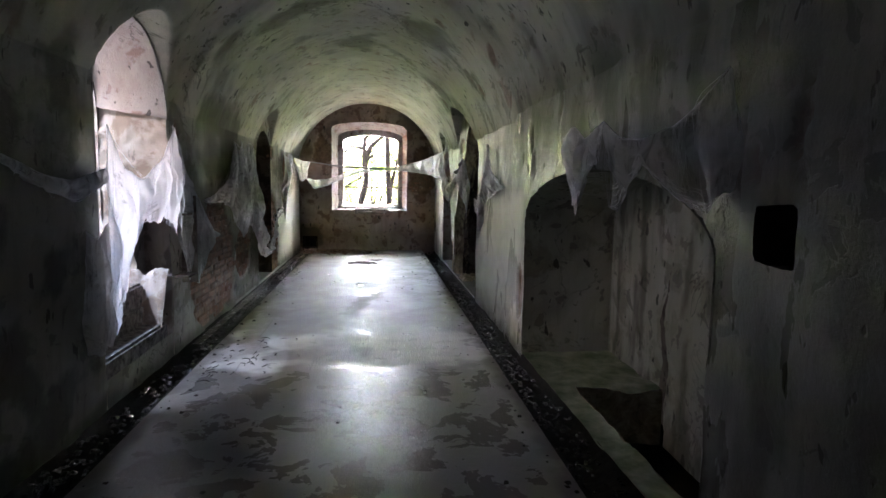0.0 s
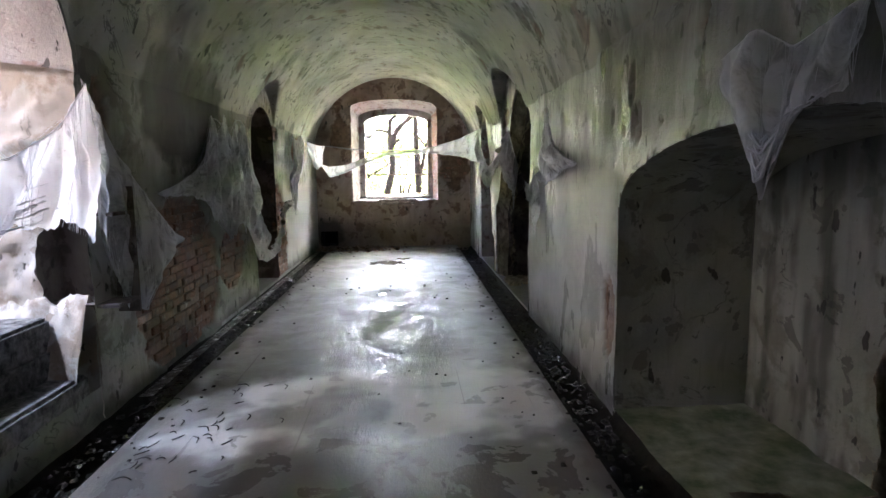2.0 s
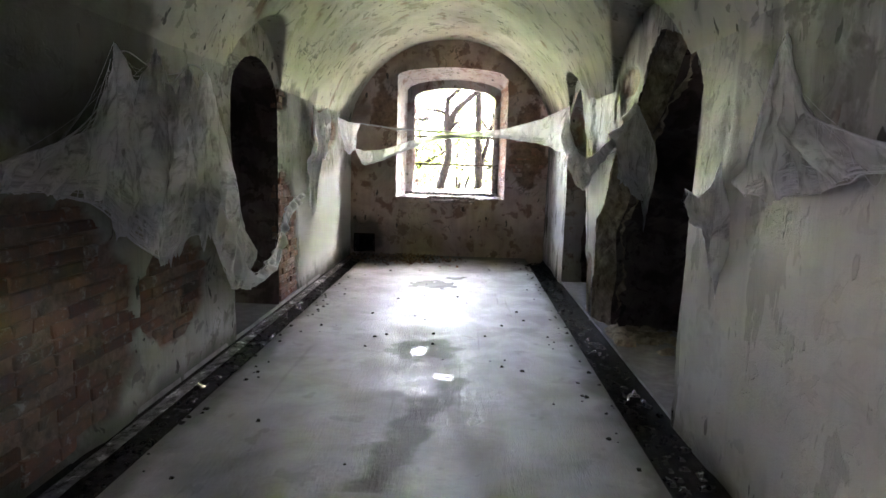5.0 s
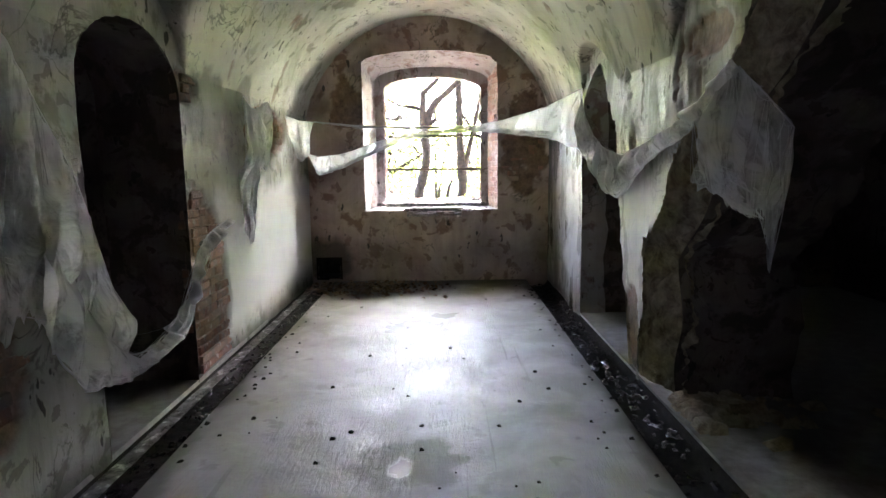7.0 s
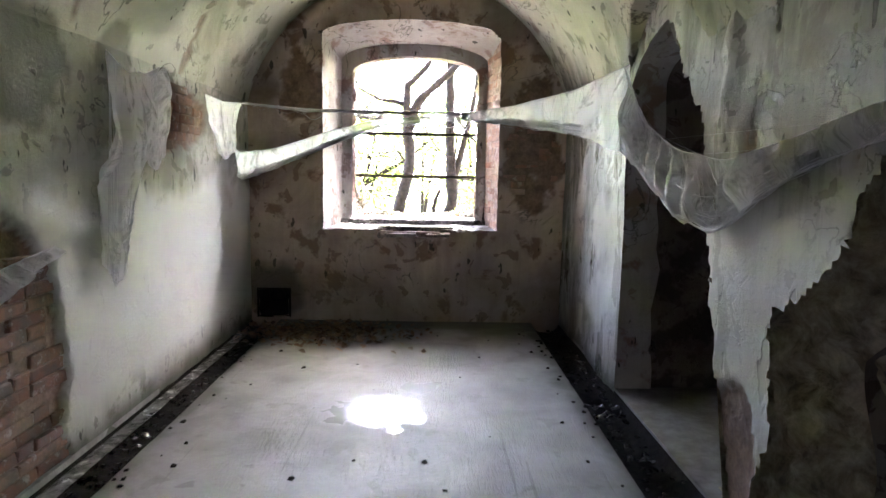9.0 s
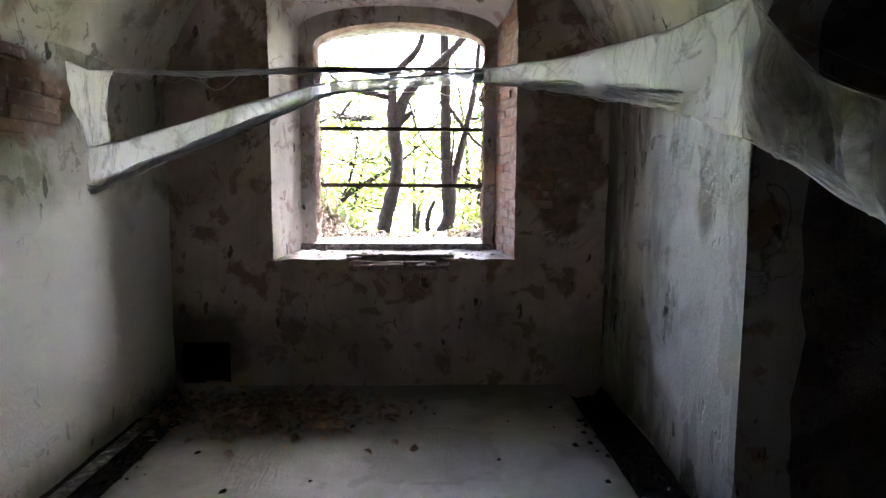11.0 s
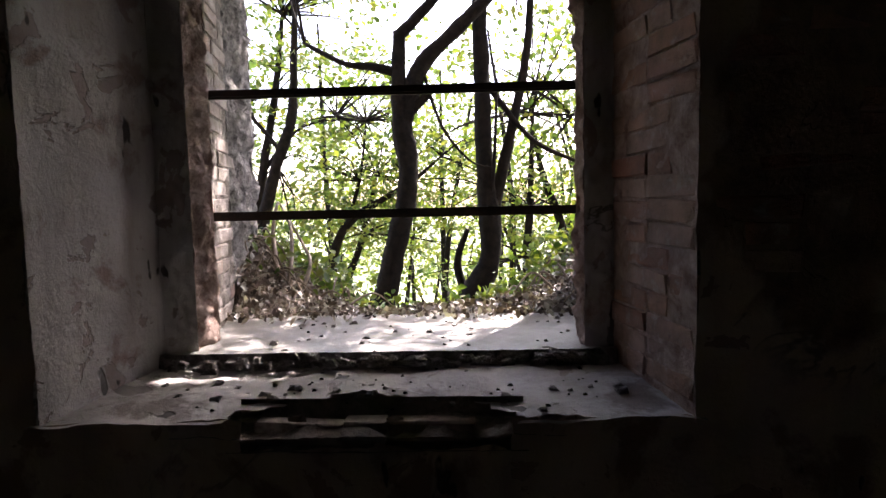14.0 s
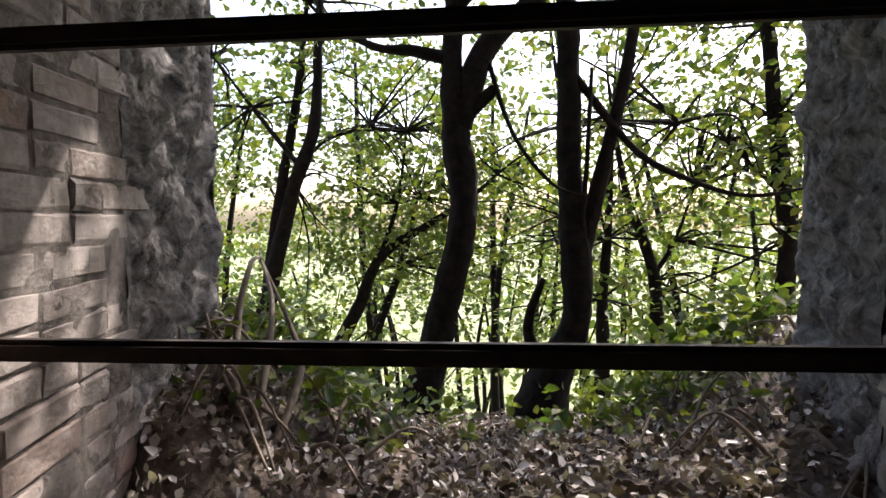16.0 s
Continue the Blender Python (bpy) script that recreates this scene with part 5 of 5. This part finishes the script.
web("single white fibre strand spanning the corridor", [(-1.42, 12.3, 1.975), (-0.9, 11.92, 1.90), (-0.35, 11.60, 1.86), (0.2, 11.58, 1.86)], [(-1.42, 12.3, 1.965), (-0.9, 11.92, 1.888), (-0.35, 11.60, 1.85), (0.2, 11.58, 1.85)], 1.0, 0.0, 10, 9, 0.002)
web("fan-shaped white web fixed to the doorway jamb", [(0.15, 11.58, 1.85), (0.5, 11.68, 1.92), (0.9, 11.76, 2.04), (1.27, 11.85, 2.22)], [(0.15, 11.58, 1.82), (0.5, 11.68, 1.80), (0.9, 11.76, 1.75), (1.27, 11.85, 1.64)], 1.2, 0.06, 60, 10)
web("sagging white web swag looped along crumbling doorways", wr([(11.85, 2.2), (11.4, 1.80), (10.9, 1.62), (10.4, 1.56), (9.9, 1.63), (9.23, 1.76), (8.81, 1.96)]), wr([(11.83, 1.66), (11.4, 1.50), (10.9, 1.30), (10.45, 1.24), (9.9, 1.50), (9.23, 1.66), (8.81, 1.88)]), 0.95, 0.08, 60, 11)
web("torn grey web curtain hung in the broken doorway", wr([(9.25, 1.74), (8.95, 1.84), (8.78, 1.93), (8.5, 1.76), (8.3, 1.62)], 1.25), wr([(9.22, 1.40), (8.95, 1.36), (8.7, 1.27), (8.5, 1.25), (8.4, 1.08)], 1.25), 0.7, 0.15, 40, 12)
web("pointed white web triangle on streaked damp plaster", wr([(7.0, 1.42), (6.76, 2.02), (6.55, 1.68), (6.2, 1.58), (5.88, 1.53)]), wr([(6.98, 1.38), (6.72, 1.36), (6.45, 1.40), (6.2, 1.47), (5.88, 1.50)]), 0.8, 0.06, 40, 13)
web("knotted white web strand on the doorway edge", wr([(7.66, 1.37), (7.45, 1.33), (7.3, 1.40), (7.22, 1.52)]), wr([(7.66, 1.30), (7.48, 1.18), (7.36, 1.18), (7.15, 0.88)]), 0.9, 0.14, 30, 14)
web("thin white web strands hanging above the wall bay", wr([(3.88, 1.86), (3.65, 1.92), (3.45, 1.82), (3.15, 1.90)]), wr([(3.80, 1.70), (3.60, 1.40), (3.45, 1.62), (3.2, 1.68)]), 0.7, 0.25, 30, 15)
web("draped white web over the arched wall bay", wr([(3.15, 1.90), (2.9, 1.78), (2.62, 1.76), (2.31, 1.80), (2.1, 1.88), (1.95, 1.97)]), wr([(3.02, 1.42), (2.90, 1.42), (2.65, 1.66), (2.25, 1.48), (2.05, 1.43), (1.90, 1.55)]), 0.55, 0.15, 60, 16)
web("faint grey web swag on the dark wall", wl([(2.83, 1.64), (3.2, 1.54), (3.48, 1.52), (3.86, 1.60)]), wl([(2.83, 1.60), (3.2, 1.47), (3.5, 1.40), (3.86, 1.50)]), 0.7, 0.15, 20, 17)
web("pale web curtain hanging beside the side opening", wl([(3.58, 1.22), (3.72, 1.15), (3.87, 1.25)]), wl([(3.54, 0.5), (3.7, 0.42), (3.86, 0.5)]), 0.8, 0.12, 30, 18)


# ---- bricks: where plaster has fallen, and in the window reveals ----
def brick_meshes(length, height, depth, mat, count, seed):
    out = []
    r = random.Random(seed)
    for k in range(count):
        L, H, c = length / 2, height / 2, 0.006
        pts = []
        for inset, d in ((0.0, -depth), (0.0, -c), (c, 0.0)):
            for a, b2 in ((-1, -1), (1, -1), (1, 1), (-1, 1)):
                pts.append((a * (L - inset) + r.uniform(-.007, .005), d + (r.uniform(-.005, .002) if d == 0 else 0), b2 * (H - inset) + r.uniform(-.005, .003)))
        faces = []
        for lv in (0, 4):
            for k2 in range(4):
                n = (k2 + 1) % 4
                faces.append((lv + k2, lv + n, lv + 4 + n, lv + 4 + k2))
        faces.append((8, 9, 10, 11))
        me = bpy.data.meshes.new("brick")
        me.from_pydata(pts, [], faces)
        me.materials.append(mat)
        me.update()
        out.append(me)
    return out


brick_rng = random.Random(5)
FULL = brick_meshes(0.234, 0.058, 0.05, M_BRICK, 6, 1)
HALFB = brick_meshes(0.111, 0.058, 0.05, M_BRICK, 4, 2)
WARM = brick_meshes(0.236, 0.060, 0.05, M_BRICK_WARM, 6, 7)
WARM_HALF = brick_meshes(0.112, 0.060, 0.05, M_BRICK_WARM, 4, 8)
PALE = brick_meshes(0.236, 0.060, 0.05, M_BRICK_PALE, 6, 3)
PALE_HALF = brick_meshes(0.112, 0.060, 0.05, M_BRICK_PALE, 4, 4)


def lay(parent, origin, run, out, length, z0, z1, keep, full, half, proud, gaps=0.12, rough=1.0):
    """Courses of bricks on a vertical face: origin at its start, run along it, out away from it."""
    run, out = Vector(run).normalized(), Vector(out).normalized()
    turn = Matrix((out.cross(Vector((0, 0, 1))), out, Vector((0, 0, 1)))).transposed()
    course, made = 0, 0
    z = z0 + 0.033
    while z < z1:
        s = -0.124 if course % 2 else 0.0
        k = 0
        while s < length:
            short = (course + k) % 3 == 1
            L = 0.12 if short else 0.244
            mid = s + L / 2
            if s > -0.015 and s + L < length + 0.03 and keep(mid, z) and brick_rng.random() > gaps:
                ob = new("brick", brick_rng.choice(half if short else full))
                ob.parent = parent
                p = Vector(origin) + run * mid + out * (proud + rough * brick_rng.uniform(-0.010, 0.005))
                ob.matrix_local = Matrix.Translation((p.x, p.y, z + brick_rng.uniform(-.002, .002))) @ turn.to_4x4() @ pose(0, 0, 0, *(rough * brick_rng.gauss(0, 1.4) for _ in range(3)))
                made += 1
            s += L
            k += 1
        z += 0.0665
        course += 1
    return made


lay(wall_left, (XL, 5.4, 0), (0, 1, 0), (1, 0, 0), 3.3, 0.02, 1.5, lambda s, z: left_bare_f(5.4 + s, z) > 0.13 and not left_hole(5.4 + s, z) < 0.05, FULL, HALFB, -0.016)
lay(wall_left, (XL, 9.9, 0), (0, 1, 0), (1, 0, 0), 3.0, 0.02, 2.3, lambda s, z: left_bare_f(9.9 + s, z) > 0.12 and left_hole(9.9 + s, z) > 0.05, FULL, HALFB, -0.014)
lay(wall_far, (0.66, YF, 0), (1, 0, 0), (0, -1, 0), 0.6, 0.9, 2.7, lambda s, z: far_bare(0.66 + s, z) > 0.9 and fbm(s, z, 8, 5.0) > 0.05, WARM, WARM_HALF, -0.012)
d = Vector((INNER[2] - FACE[2], INNER[0] - FACE[0], 0))
lay(window_1, (FACE[2], FACE[0] + 0.01, 0), d, (-1, -0.2, 0), d.length, 0.96, 2.72, lambda s, z: True, WARM, WARM_HALF, 0.009, 0.03, 0.5)
d = Vector((OUT_B[1] - OUT_A[1], OUT_B[0] - OUT_A[0], 0))
lay(window_1, (OUT_A[1], OUT_A[0], 0), d, (1, 0.18, 0), d.length, 0.94, 2.5, lambda s, z: s < 0.55 + 0.10 * math.sin(z * 23) + (0.12 if z < 1.3 else 0), PALE, PALE_HALF, 0.006, 0.0, 0.35)
d = Vector((OUT_B[2] - OUT_A[2], OUT_B[0] - OUT_A[0], 0))
lay(window_1, (OUT_A[2], OUT_A[0], 0), d, (-1, 0.24, 0), d.length, 0.94, 2.5, lambda s, z: s < (0.62 if z < 1.4 else 0.18) + 0.06 * math.sin(z * 31), PALE, PALE_HALF, 0.006, 0.0, 0.35)
lay(window_1, (-0.54, YF + 0.02, 0), (1, 0, 0), (0, -1, 0), 0.68, 0.845, 0.90, lambda s, z: True, PALE, PALE_HALF, -0.02)
